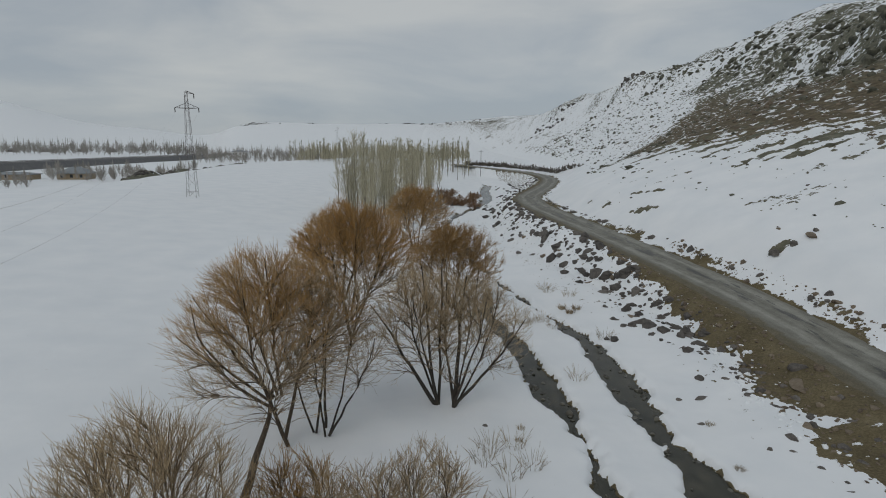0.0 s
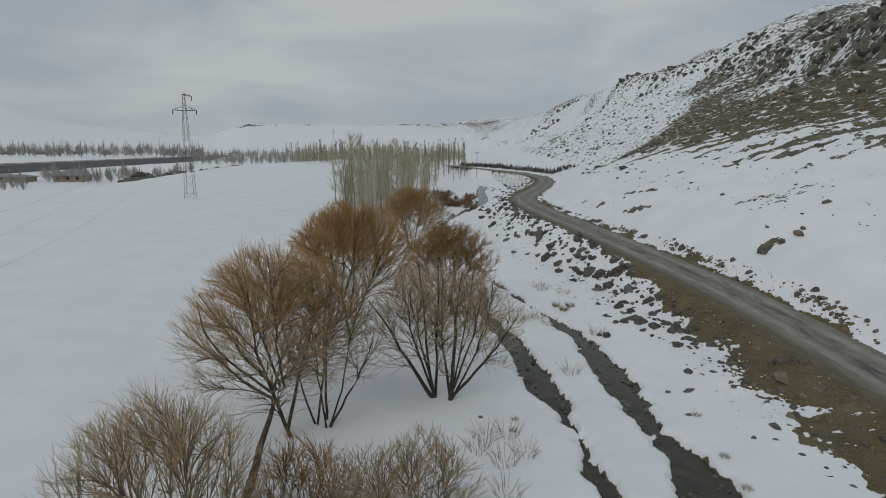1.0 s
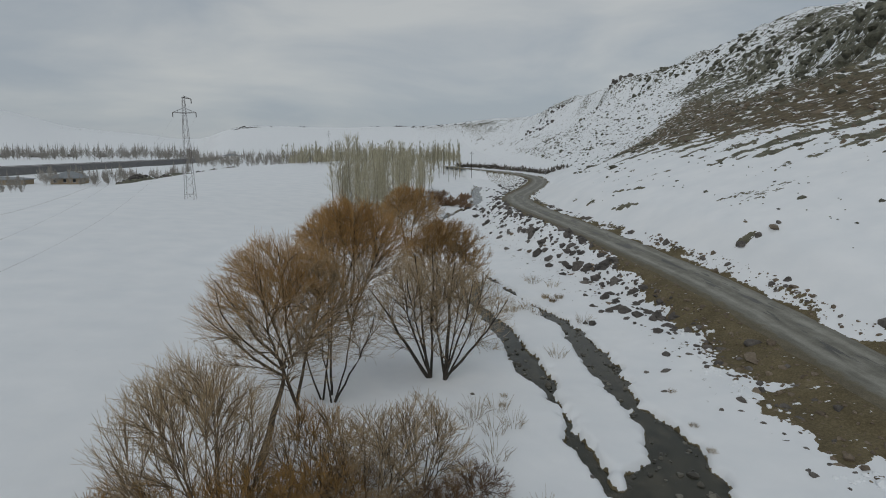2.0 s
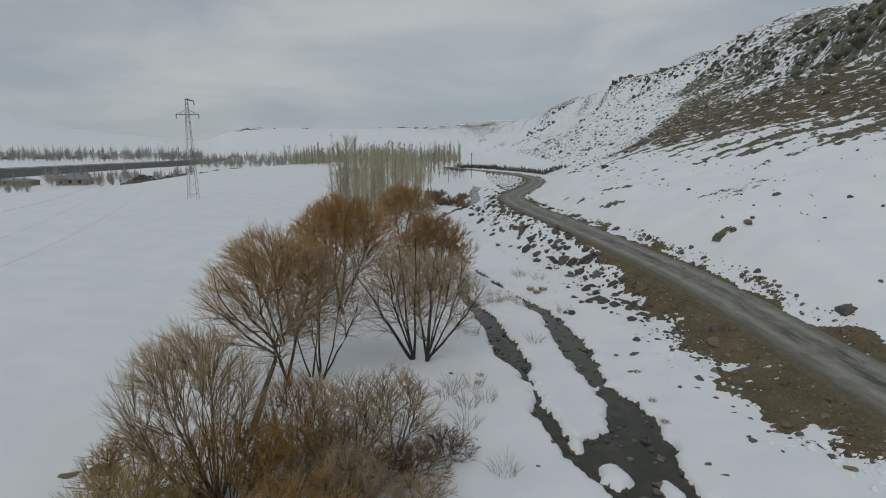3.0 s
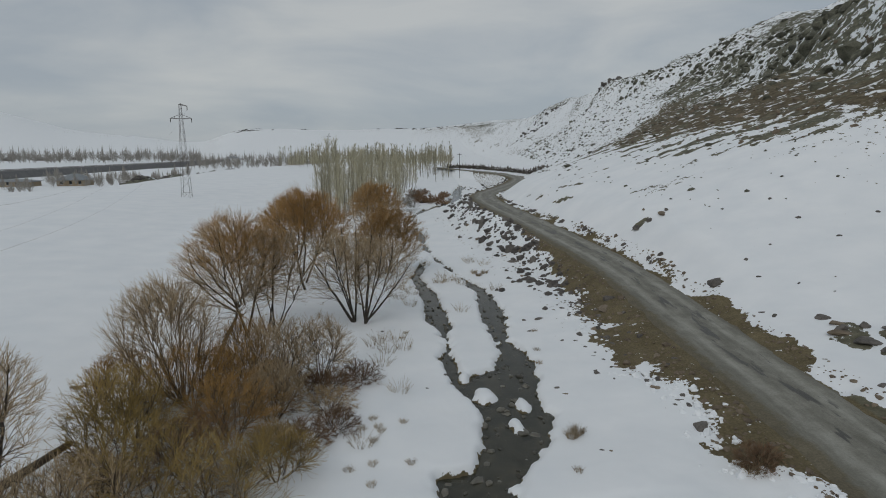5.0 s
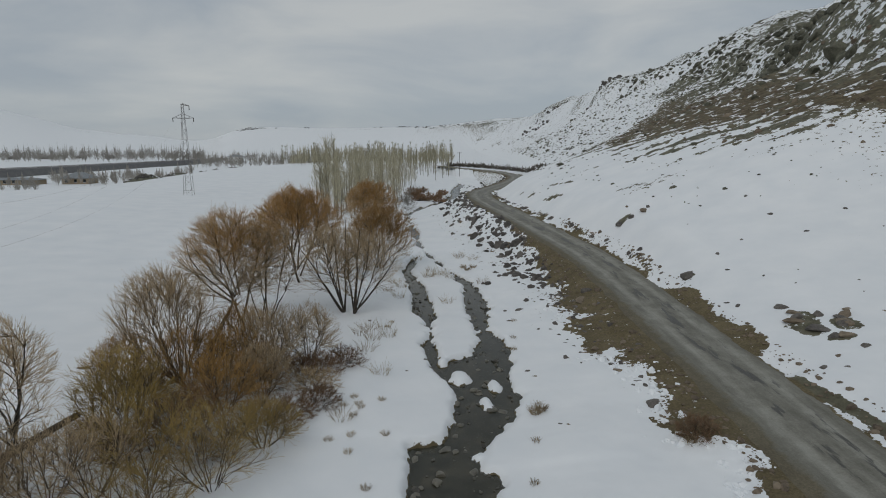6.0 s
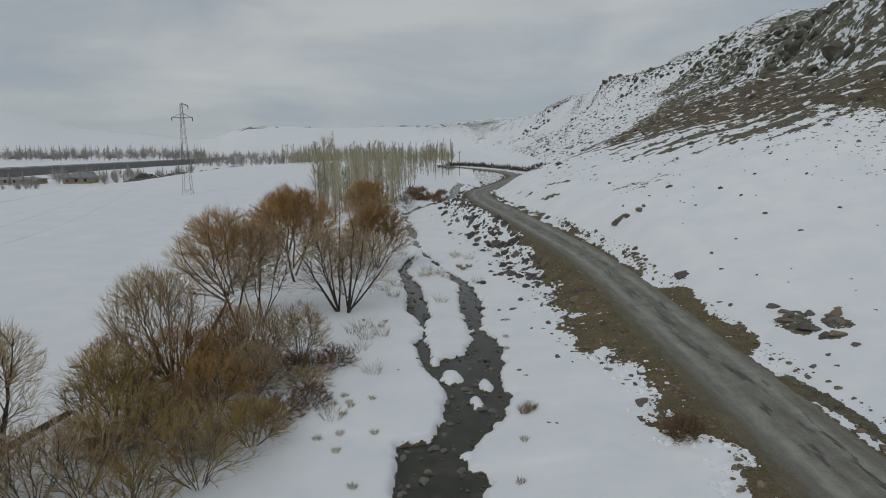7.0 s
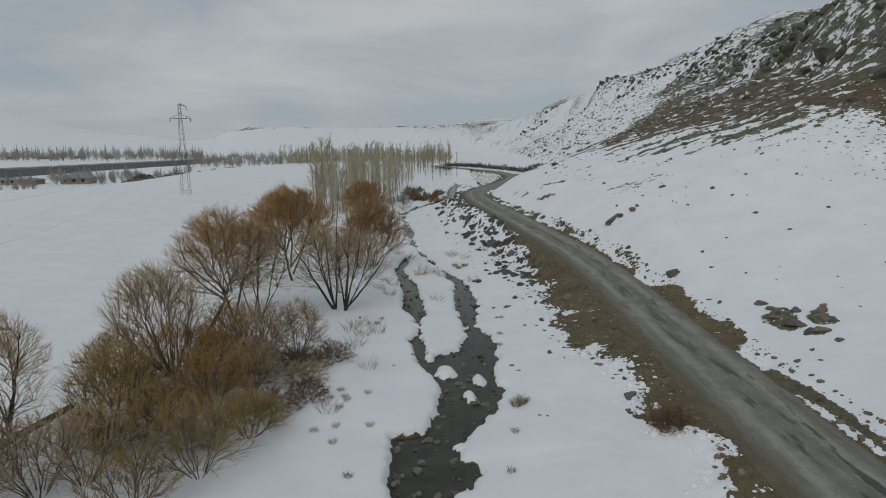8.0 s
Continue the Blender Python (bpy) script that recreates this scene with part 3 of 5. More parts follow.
def inside_dome(lines, c, rad, rng):
    """Only the shoots whose ends stay within the crown's uneven dome."""
    e = (lines[:, -1] - c) / rad
    az = np.arctan2(e[:, 1], e[:, 0])
    lim = 1.0 + 0.10 * np.sin(3 * az + 1.3) + 0.07 * np.sin(7 * az) + rng.normal(0, 0.05, len(e))
    return lines[np.linalg.norm(e, axis=1) < lim]


def reach_out(rng, parents, count, c, rad, K, lo, hollow, lift=0.0, near=0.30, straight=1.0):
    """Boughs that leave the parents low down and end evenly spread through the crown's dome."""
    v = unit(rng.normal(0, 1, (count, 3)))
    v[:, 2] = np.where(v[:, 2] < -0.75, -v[:, 2], v[:, 2]) + lift
    v = unit(v)
    az = np.arctan2(v[:, 1], v[:, 0])
    far = (hollow + (1 - hollow) * rng.uniform(0, 1, count) ** 0.45) * (1 + 0.07 * np.sin(3 * az + 1.3) + 0.05 * np.sin(7 * az + 4 * v[:, 2]))
    goal = c + v * far[:, None] * rad
    k0 = int(lo * parents.shape[1])
    seeds = parents[:, k0:].reshape(-1, 3)
    tang = unit(np.gradient(parents, axis=1))[:, k0:].reshape(-1, 3)
    size = rad.mean()
    pick = []
    for part_goal in np.array_split(goal, max(1, count // 300)):
        off = part_goal[:, None] - seeds[None]
        dist = np.linalg.norm(off, axis=2)
        turn = 1 - (off * tang[None]).sum(2) / (dist + 1e-6)
        cost = np.abs(dist - near * size) + size * (1.8 * straight * near * turn + 0.5 * np.maximum(-off[..., 2] + 0.2 * near, 0))
        pick.append(np.argmin(cost + rng.uniform(0, 0.4 * near, cost.shape) * size, axis=1))
    pick = np.concatenate(pick)
    a, d = seeds[pick], tang[pick]
    span = np.linalg.norm(goal - a, axis=1)[:, None]
    mid = a + (0.6 * d + 0.4 * unit(goal - a)) * span * 0.45
    s = np.linspace(0, 1, K)[None, :, None]
    line = (1 - s) ** 2 * a[:, None] + 2 * s * (1 - s) * mid[:, None] + s**2 * goal[:, None]
    return line + rng.normal(0, 0.10, line.shape) * near * s * (1 - 0.5 * s)


def willow(seed, stems, crown, size, tall, twig, label, name="willow_tree", group="willows along the creek", dense=(7, 500, 2000, 4), thick=0.06, fine=0.0062, bushy=0.15, bark=None, lift=0.10, lead=1.0, tops=-0.05, straight=1.3):
    """A many-stemmed willow. stems: (base, top) pairs relative to its foot; crown: centre of the dome; size: its radii;
    dense: limbs a stem, boughs, twigs, shoots a twig."""
    rng = np.random.default_rng(seed)
    c, rad = np.array(crown, float), np.array(size, float)
    tree = name == "willow_tree"
    thing = new(name, None)
    tagged(thing, label, "tree" if tree else "shrub", group)
    limbs = []
    for n, (b, t) in enumerate(stems):
        b, t = np.array(b, float), np.array(t, float)
        s = np.linspace(0, 1, 11)[:, None]
        bow = (t - b) * np.array([1, 1, 0]) * 0.22
        sway = np.cumsum(rng.normal(0, 0.018 * tall**0.5, (11, 3)), 0)
        line = b + (t - b) * s + bow * np.sin(s * np.pi) * rng.uniform(0.2, 1) + sway * np.sin(s * np.pi)
        limbs.append(line)
        r = thick * rng.uniform(0.75, 1.2) * (lead if n == 0 else 1.0)
        part("trunk" if n == 0 else "stem", tubes("stem", line[None], taper(line[None], r, r * 0.22), 7, bark or TRUNK), thing)
    limbs = np.stack(limbs)
    heart = c - np.array([0, 0, rad[2] * 1.1])
    l1 = reach_out(rng, limbs, dense[0] * len(stems), c, rad * 0.78, 6, bushy, 0.30, 0.0, 0.38, straight)
    l2 = reach_out(rng, l1, dense[1], c, rad * 0.90, 4, 0.15, 0.25, lift * 0.5, 0.24, straight)
    l3 = reach_out(rng, l2, dense[2], c, rad, 3, 0.25, 0.20, lift, 0.15 * straight**0.3, straight)

    def thin_out(lines, low, high):
        # the bare lower boughs stay open, the shoots crowd towards the top
        up = (lines[:, -1, 2] - c[2]) / rad[2] + rng.normal(0, 0.15, len(lines))
        return lines[rng.uniform(0, 1, len(lines)) < np.interp(up, (-0.55, 0.35), (low, high))]

    if tree:
        l3 = thin_out(l3, 0.45, 1.0)
    l4 = inside_dome(sprout(rng, l3, dense[3], 0.15, 1.0, 0.13 + 0.048 * tall, 2, 0.42, 0.34, 0.22, heart, 0.05), c, rad * 1.06, rng)
    if tree:
        l4 = thin_out(l4, 0.22, 1.0)
    tagged(part("limbwork", tubes("limbwork", l1, taper(l1, thick * 0.36, 0.010), 4, bark or LIMB), thing), kind="stuff")
    tagged(part("branchwork", tubes("branchwork", l2, taper(l2, 0.0030 * tall**0.6 + 0.006, fine * 0.8), 3, BRANCH), thing), kind="stuff")
    tagged(part("twigwork", tubes("twigwork", l3, taper(l3, fine * 0.95, fine * 0.55), 3, TWIG_BROWN if tree else twig), thing), kind="stuff")
    if twig is TWIG_RUST and tall > 5:
        # the lower shoots are older and duller than the rust-red tops
        high = l4[:, -1, 2] + rng.normal(0, 0.45, len(l4)) > c[2] + tops * rad[2]
        tagged(part("lower_crown", tubes("lower_crown", l4[~high], taper(l4[~high], fine * 0.85, fine * 0.45), 3, TWIG_BROWN), thing), kind="stuff")
        l4 = l4[high]
    tagged(part("crown", tubes("crown", l4, taper(l4, fine * 0.95, fine * 0.5), 3, twig), thing), kind="stuff")
    return thing


def plant(thing, x, y, rz=0.0, sink=0.06):
    thing.matrix_basis = pose(x, y, height(x, y) - sink, 0, 0, rz)
    return thing


def spray(rng, n, r0, top, spread):
    """Stems that fan out from one foot."""
    out = []
    for k in range(n):
        a = 2 * math.pi * (k + rng.uniform(-0.3, 0.3)) / n
        q = spread * rng.uniform(0.45, 1.0)
        out.append(((r0 * math.cos(a), r0 * math.sin(a), 0), (q * math.cos(a), q * math.sin(a), top * rng.uniform(0.8, 1.05))))
    return out


_r = np.random.default_rng(7)
# leaning old willow: its trunk rises from the bank and bends towards its crown
plant(willow(11, [((0, -5.0, 0.2), (-0.3, 0.2, 2.4)), ((-0.3, 0, 1.9), (-3.2, 0.3, 5.6)), ((-0.2, 0.1, 2.0), (-1.9, 1.4, 6.6)), ((0, 0, 2.0), (-0.6, 0.6, 7.0)),
                  ((0, 0.2, 0.2), (0.9, 1.4, 6.2)), ((-0.4, -0.1, 1.8), (-2.6, -1.2, 5.8)), ((0.2, -0.2, 0.1), (-1.0, -0.8, 6.4)), ((-.2, 0, 1.4), (-3.6, -.3, 4.3))],
             (-0.6, 0.4, 3.8), (3.7, 3.4, 3.7), 7.6, TWIG_RUST, "leaning willow tree with bare rust-brown twigs in snow", dense=(8, 800, 4000, 3), thick=0.07, bark=LIMB, lead=2.3, tops=0.15), -10.7, 30.2)
plant(willow(12, [((0.0, 0, 0), (-0.8, 0.9, 5.0)), ((0.1, 0.1, 0), (1.2, 0.6, 5.2)), ((-0.5, 0.3, 0), (-1.9, 0.5, 4.8)), ((0.15, 0, 0.1), (2.0, -0.3, 4.2)), ((-0.4, 0.2, 0.1), (-0.2, 1.8, 5.6)),
                  ((0, 0.1, 0.4), (0.4, -0.6, 5.0))],
             (0.0, 0.5, 3.7), (2.6, 2.5, 2.9), 5.0, TWIG_BROWN, "thin grey-brown willow with slim dark stems", dense=(7, 380, 1700, 3), thick=0.055, lift=0.1), -9.3, 30.9)
plant(willow(13, [((0, 0, 0), (-3.0, 0.4, 4.6)), ((0.05, 0, 0), (-0.7, 0.3, 6.4)), ((0.1, 0.05, 0), (0.2, 0.9, 6.6)), ((0, 0.1, 0.3), (-1.6, 1.0, 6.0)), ((0.05, -.1, 0.4), (-1.0, -1.0, 5.4))],
             (-0.8, 0.5, 3.4), (2.7, 2.7, 3.0), 5.0, TWIG_BROWN, "willow with forked black trunk on snowy creek bank", dense=(8, 430, 1900, 2), thick=0.07, lead=1.4, lift=0.3, tops=0.1), -5.1, 34.7)
plant(willow(14, [((0, 0, 0), (0.5, 0.5, 6.0)), ((0.1, 0, 0.1), (1.9, 0.4, 5.6)), ((0.1, 0, 0.25), (3.1, 0.1, 4.2)), ((0, 0, 0.3), (1.3, -0.8, 5.2)), ((0.05, .1, .1), (1.1, 1.6, 6.2)), ((0, 0, .2), (-.4, .7, 5.6))],
             (0.7, 0.6, 3.2), (2.8, 2.7, 2.9), 5.0, TWIG_BROWN, "willow leaning over the creek with spreading black stems", dense=(8, 430, 1900, 2), thick=0.065, lead=1.5, lift=0.3, tops=0.1), -4.3, 34.6)
plant(willow(15, spray(_r, 6, 0.3, 5.6, 2.2), (0, 0, 3.8), (3.9, 3.4, 3.5), 6.8, TWIG_RUST, "distant rust-crowned willow among poplars", dense=(6, 380, 2400, 5), fine=0.013, tops=-0.4, lift=0.25), -8.3, 74.0)
plant(willow(17, spray(_r, 6, 0.3, 4.4, 1.9), (0, 0, 3.0), (3.7, 3.2, 3.4), 5.8, TWIG_RUST, "rust-brown willow behind the creek willows", dense=(7, 520, 3400, 5), fine=0.0085, lift=0.3, tops=-0.5), -4.4, 51.0)
plant(willow(19, [((0.0, 0, 0), (-0.4, -0.6, 3.0)), ((-0.3, -0.5, 2.6), (-2.4, -0.8, 6.4)), ((-0.4, -0.5, 2.7), (-0.9, 0.6, 7.0)), ((-0.3, -0.5, 2.6), (0.8, 0.2, 7.0)), ((-0.1, -0.2, 1.2), (2.1, -0.3, 6.2)),
                  ((0, -0.2, 1.4), (0.6, -1.8, 6.4)), ((-0.2, -0.2, 1.4), (-1.6, 1.4, 6.6)), ((0.1, 0, 0.6), (1.6, 1.3, 6.2))],
             (0, 0, 4.5), (4.1, 3.7, 3.6), 7.8, TWIG_RUST, "big rust-crowned willow with spreading dark limbs", dense=(8, 700, 4200, 5), fine=0.0080, thick=0.075, lift=0.3, tops=0.0, lead=1.5), -10.2, 42.5)
# grey-brown one out on the meadow
plant(willow(18, [(b, (t[0] - 0.6, t[1], t[2])) for b, t in spray(_r, 9, 0.10, 5.3, 1.3) + spray(_r, 11, 0.22, 4.0, 2.5)], (-0.6, 0.1, 3.1), (2.6, 2.5, 2.55), 5.0, TWIG_BROWN, "broom-shaped bare grey-brown willow standing in snow",
             dense=(4, 520, 2600, 2), thick=0.032, fine=0.0052, lift=0.15, straight=2.6, bark=BRANCH), -10.5, 21.3)
# thicket between meadow and creek
THICKET = "willow shrubs in the thicket"
RUSTY, BROWN, OLIVE = "rust-orange willow shrub in the thicket", "brown willow shrub with dark slim stems", "olive-brown willow shrub with fanned grey stems"
for k, (x, y, h, r, mat, words) in enumerate((
        (-8.6, 24.2, 3.4, 1.9, TWIG_GOLD, RUSTY), (-6.7, 22.8, 4.0, 2.2, TWIG_BROWN, BROWN), (-5.2, 25.0, 3.5, 2.0, TWIG_BROWN, BROWN), (-9.8, 20.8, 3.2, 2.0, TWIG_GOLD, RUSTY),
        (-7.2, 18.4, 3.2, 2.1, TWIG_GOLD, RUSTY), (-11.4, 18.0, 3.4, 2.0, TWIG_OLIVE, OLIVE), (-5.8, 13.4, 3.6, 2.2, TWIG_OLIVE, OLIVE), (-8.2, 13.8, 3.8, 2.3, TWIG_OLIVE, OLIVE),
        (-10.2, 11.6, 3.3, 1.9, TWIG_BROWN, "brown willow shrub beside a fallen log"), (-5.0, 16.4, 2.2, 1.8, TWIG_OLIVE, "low olive willow shrub by the creek meadow"),
        (-10.2, 16.0, 3.4, 2.2, TWIG_OLIVE, OLIVE), (-7.8, 16.2, 2.6, 2.0, TWIG_DARK, "dark reddish-brown willow shrub in the thicket"), (-12.6, 20.6, 2.6, 1.8, TWIG_GOLD, RUSTY), (-8.2, 21.4, 3.0, 1.9, TWIG_GOLD, RUSTY),
        (-6.2, 20.2, 2.8, 1.7, TWIG_BROWN, BROWN), (-12.4, 12.2, 2.8, 1.8, TWIG_BROWN, "brown willow shrub beside a fallen log"), (-7.0, 11.2, 2.6, 1.8, TWIG_OLIVE, OLIVE),
        (-11.6, 10.3, 3.0, 1.8, TWIG_BROWN, BROWN), (-9.2, 12.4, 3.2, 1.9, TWIG_BROWN, BROWN))):
    h *= 0.85 if y < 19 else 0.92
    t = willow(30 + k, spray(_r, 12, 0.22, h * 0.8, r * 0.8), (0, 0, h * 0.50), (r, r, h * 0.54), h * 1.0, mat, words, "willow_shrub", THICKET, (4, 190, 950, 2) if y > 15 else (4, 130, 520, 2), 0.022, 0.0065, 0.06, LIMB, lift=0.1, straight=2.4)
    plant(t, x, y, k * 40)
plant(willow(45, [((0, 0, 0), (-0.25, 0.4, 1.9)), ((-0.25, 0.4, 1.8), (-1.5, 0.6, 4.7)), ((-0.25, 0.4, 1.8), (0.2, 0.9, 4.9)), ((-0.2, 0.4, 1.5), (-0.6, 1.3, 4.9)), ((-0.2, 0.3, 1.4), (-1.9, -0.2, 4.2))],
             (-0.6, 0.6, 3.4), (1.9, 1.8, 2.4), 4.6, TWIG_BROWN, "slender young willow with forked trunk", dense=(6, 260, 1100, 3), thick=0.05), -11.6, 12.4)
plant(willow(46, spray(_r, 8, 0.15, 0.6, 0.7), (0, 0, 0.25), (0.95, 0.8, 0.7), 1.5, TWIG_DARK, "tuft of dark reddish-brown dead growth on the road bank", "low_scrub", "scrub beside the thicket", (5, 120, 420, 4), 0.012, 0.007, 0.05), 12.1, 16.5)
# low dark scrub along the thicket's creek side and under its shrubs
for k, (x, y, r) in enumerate(((-3.3, 25.0, 1.3), (-4.4, 23.6, 1.5), (-4.2, 21.6, 1.4), (-3.5, 19.9, 1.1), (-4.6, 18.6, 1.4), (-9.4, 17.6, 1.6), (-6.8, 15.2, 1.5), (-6.6, 21.2, 1.5), (-9.3, 22.6, 1.5),
                               (-5.4, 23.2, 1.4), (-8.6, 19.6, 1.5), (-11.2, 20.0, 1.5), (-9.6, 14.9, 1.2), (-11.0, 15.6, 1.1), (-5.6, 18.2, 1.3), (-7.4, 24.6, 1.3))):
    mat = (TWIG_DARK, TWIG_DARK, TWIG_BROWN, TWIG_DARK)[k % 4]
    t = willow(60 + k, spray(_r, 7, 0.15, 0.7, r * 0.8), (0, 0, 0.25), (r, r, 0.85), 1.9, mat, "low tangled dark-brown scrub poking through snow", "low_scrub", "scrub beside the thicket", (5, 110, 420, 4), 0.014, 0.007, 0.05, lift=-0.1)
    plant(t, x, y, k * 70)


def poplar(seed, tall, label, wide, shoots, twigs, r1, r2):
    """A slim bare poplar: one leader, upswept branches and fine shoots."""
    rng = np.random.default_rng(seed)
    thing = tagged(new("poplar_tree", None), label, "tree", "poplars of the valley grove")
    bark = POPLAR_TWIG if r1 < 0.03 else FAR_POPLAR
    s = np.linspace(0, 1, 8)[:, None]
    line = (np.array([0, 0, 0]) + np.array([rng.normal(0, .25), rng.normal(0, .25), tall]) * s + rng.normal(0, 0.07, (8, 3)) * np.sin(s * np.pi))[None]
    part("trunk", tubes("trunk", line, taper(line, 0.085, 0.012), 5, POPLAR_BARK), thing)
    l1 = sprout(rng, line, shoots, 0.16, 0.98, tall * 0.19, 3, wide, 0.75, 0.3, np.array([0, 0, 0]))
    # shorter branches towards the tip give a pointed, uneven outline
    frac = np.clip(l1[:, :1, 2:3] / tall, 0, 1)
    l1 = l1[:, :1] + (l1 - l1[:, :1]) * (1.15 - 0.85 * frac**2)
    l2 = sprout(rng, l1, twigs, 0.1, 1.0, tall * 0.075, 2, 0.45, 0.8, 0.15, np.array([0, 0, 0]))
    tagged(part("branchwork", tubes("branchwork", l1, taper(l1, r1, r1 * 0.4), 3, bark), thing), kind="stuff")
    tagged(part("crown", tubes("crown", l2, taper(l2, r2, r2 * 0.5), 3, bark), thing), kind="stuff")
    return thing


POPLARS = [poplar(200 + k, h, w, wd, n1, n2, r1, r2) for k, (h, w, wd, n1, n2, r1, r2) in enumerate((
    (11.8, "tall slim bare poplar with upswept grey-green twigs", 0.85, 66, 9, 0.015, 0.011), (10.4, "bare poplar with narrow grey-green crown", 0.95, 58, 9, 0.014, 0.011),
    (8.8, "young bare poplar with pale trunk", 1.0, 50, 9, 0.013, 0.010), (13.0, "tall bare poplar of the far grove", 0.45, 34, 4, 0.034, 0.022),
    (10.8, "slim bare poplar of the far grove", 0.55, 30, 4, 0.034, 0.022), (8.6, "low bare poplar at the edge of the far grove", 0.7, 26, 4, 0.034, 0.022)))]
_spots = []
for k in range(28):
    _spots.append((_r.uniform(-19, -10), _r.uniform(80, 104), (1, 2, 2, 0)[k % 4]))
for k in range(60):
    _spots.append((_r.uniform(-25, -7), _r.uniform(106, 170), (1, 2, 0, 1, 2)[k % 5]))
for k in range(110):
    y = _r.uniform(215, 330)
    _spots.append((_r.uniform(-0.125, 0.018) * y, y, (3, 4, 5, 4, 3)[k % 5]))
for k in range(80):
    y = _r.uniform(285, 345)
    _spots.append((_r.uniform(-0.285, -0.10) * y, y, (4, 5, 3, 5)[k % 4]))
for k in range(10):
    y = 200 + 14 * k
    _spots.append((_r.uniform(-0.03, 0.022) * y, y, (4, 5)[k % 2]))
_spots += [(-17.0, 95.0, 0), (-18.6, 93.0, 0)]
_used = set()
for x, y, k in _spots:
    f = _r.uniform(0.72, 1.12) if y not in (95.0, 93.0) else 1.32
    m = pose(x, y, height(x, y) - 0.1, _r.normal(0, 1.5), _r.normal(0, 1.5), _r.uniform(0, 360)) @ Matrix.Diagonal((f * 1.1, f * 1.1, f, 1))
    if k in _used:
        copy_thing(POPLARS[k], m)
    else:
        POPLARS[k].matrix_basis = m
        _used.add(k)


# ---- stones ----
def stone_mesh(name, seed, mat, detail=2, flat=0.62):
    rng = np.random.default_rng(seed)
    bm = bmesh.new()
    bmesh.ops.create_icosphere(bm, subdivisions=detail, radius=0.5)
    cuts = [(unit(rng.normal(0, 1, 3)), rng.uniform(0.20, 0.40)) for _ in range(12)]
    for v in bm.verts:
        p = np.array(v.co)
        for nrm, off in cuts:
            over = p @ nrm - off
            if over > 0:
                p = p - nrm * over * 0.92
        p = p * (1 + 0.22 * noise.noise(Vector(p * 2.3) + Vector((seed, 0, 0))) + 0.10 * noise.noise(Vector(p * 6.0) + Vector((0, seed, 0))))
        v.co = Vector(p * np.array([1.15, 0.9, flat]) + np.array([0, 0, 0.10]))
    me = bpy.data.meshes.new(name)
    bm.to_mesh(me)
    bm.free()
    me.materials.append(mat)
    return me


LICHEN_STONE = simple("lichen_grey_stone", [(0.3, (0.036, 0.037, 0.028)), (0.5, (0.105, 0.104, 0.076)), (0.72, (0.20, 0.195, 0.15))], 0.9, 0.9, 0.8, 0.2, island=0.35)
BOULDERS = [stone_mesh("boulder", 300 + k, (STONE, STONE, STONE_TAN, STONE)[k % 4]) for k in range(8)]
WET = [stone_mesh("creek_stone", 330 + k, WET_STONE, 2, 0.5) for k in range(4)]
FLAT = [stone_mesh("slab", 340 + k, (STONE_TAN, STONE)[k % 2], 2, 0.32) for k in range(3)]


def boulder(x, y, size, k, label, group, meshes=None, name="boulder", sink=0.22, z=None, turn=None):
    me = (meshes or BOULDERS)[k % len(meshes or BOULDERS)]
    ob = tagged(new(name, me), label, "rock", group)
    z = height(x, y) if z is None else z
    rz = (x * 57.3 + y * 131.7) % 360 if turn is None else turn
    ob.matrix_basis = pose(x, y, z - sink * size, 0, 0, rz) @ Matrix.Diagonal((size, size * (0.8 + 0.35 * ((k * 37) % 10) / 10), size * (0.8 + 0.4 * ((k * 53) % 10) / 10), 1))
    return ob


STONES_ON_SNOW = ((0.15, 24.5, .32), (6.7, 25.0, .5), (6.9, 24.2, .34), (6.6, 36.4, .4), (1.0, 26.4, .45), (7.2, 18.6, .3), (7.5, 18.4, .22), (9.0, 26.6, .55), (6.6, 34.0, .45), (-3.0, 33.0, .4), (-2.2, 31.8, .3))
BANK, HILLSIDE, CREEK = "boulders on the road bank", "rocks on the snowy slope", "stones in the creek"
# those that stand out one by one
for k, (x, y, s) in enumerate(((11.0, 24.5, .85), (11.6, 24.6, .9), (11.3, 23.8, .75), (11.5, 19.7, 1.05), (11.7, 22.2, .5), (11.9, 21.6, .55), (12.0, 20.6, .45), (11.4, 21.9, .35), (12.0, 22.6, .4),
                               (9.0, 26.2, .6), (9.45, 46.0, 1.15), (8.4, 45.4, .8), (8.9, 47.6, .9), (7.6, 47.0, .9), (8.2, 49.0, 1.1), (7.0, 48.6, .8), (9.9, 36.6, .5), (8.3, 31.6, .5),
                               (5.5, 68.9, 1.4), (6.6, 66.2, 1.2), (6.35, 74, 1.6), (4.85, 86, 1.5), (7.4, 58.2, 1.1), (8.4, 55.0, 1.0))):
    boulder(x, y, s, k, "grey angular boulder half buried in bank snow", BANK)
for k, (x, y, s) in enumerate(((12.2, 36.2, 1.5), (12.9, 37.6, 1.3), (13.0, 34.6, .9), (11.2, 33.9, .9), (10.6, 32.9, .8), (10.3, 34.8, .9), (11.6, 35.4, .7), (12.6, 30.2, .7), (11.9, 27.4, .8), (13.1, 26.3, .5))):
    boulder(x, y, s, k + 2, "tan boulder lodged in the muddy road embankment", BANK)
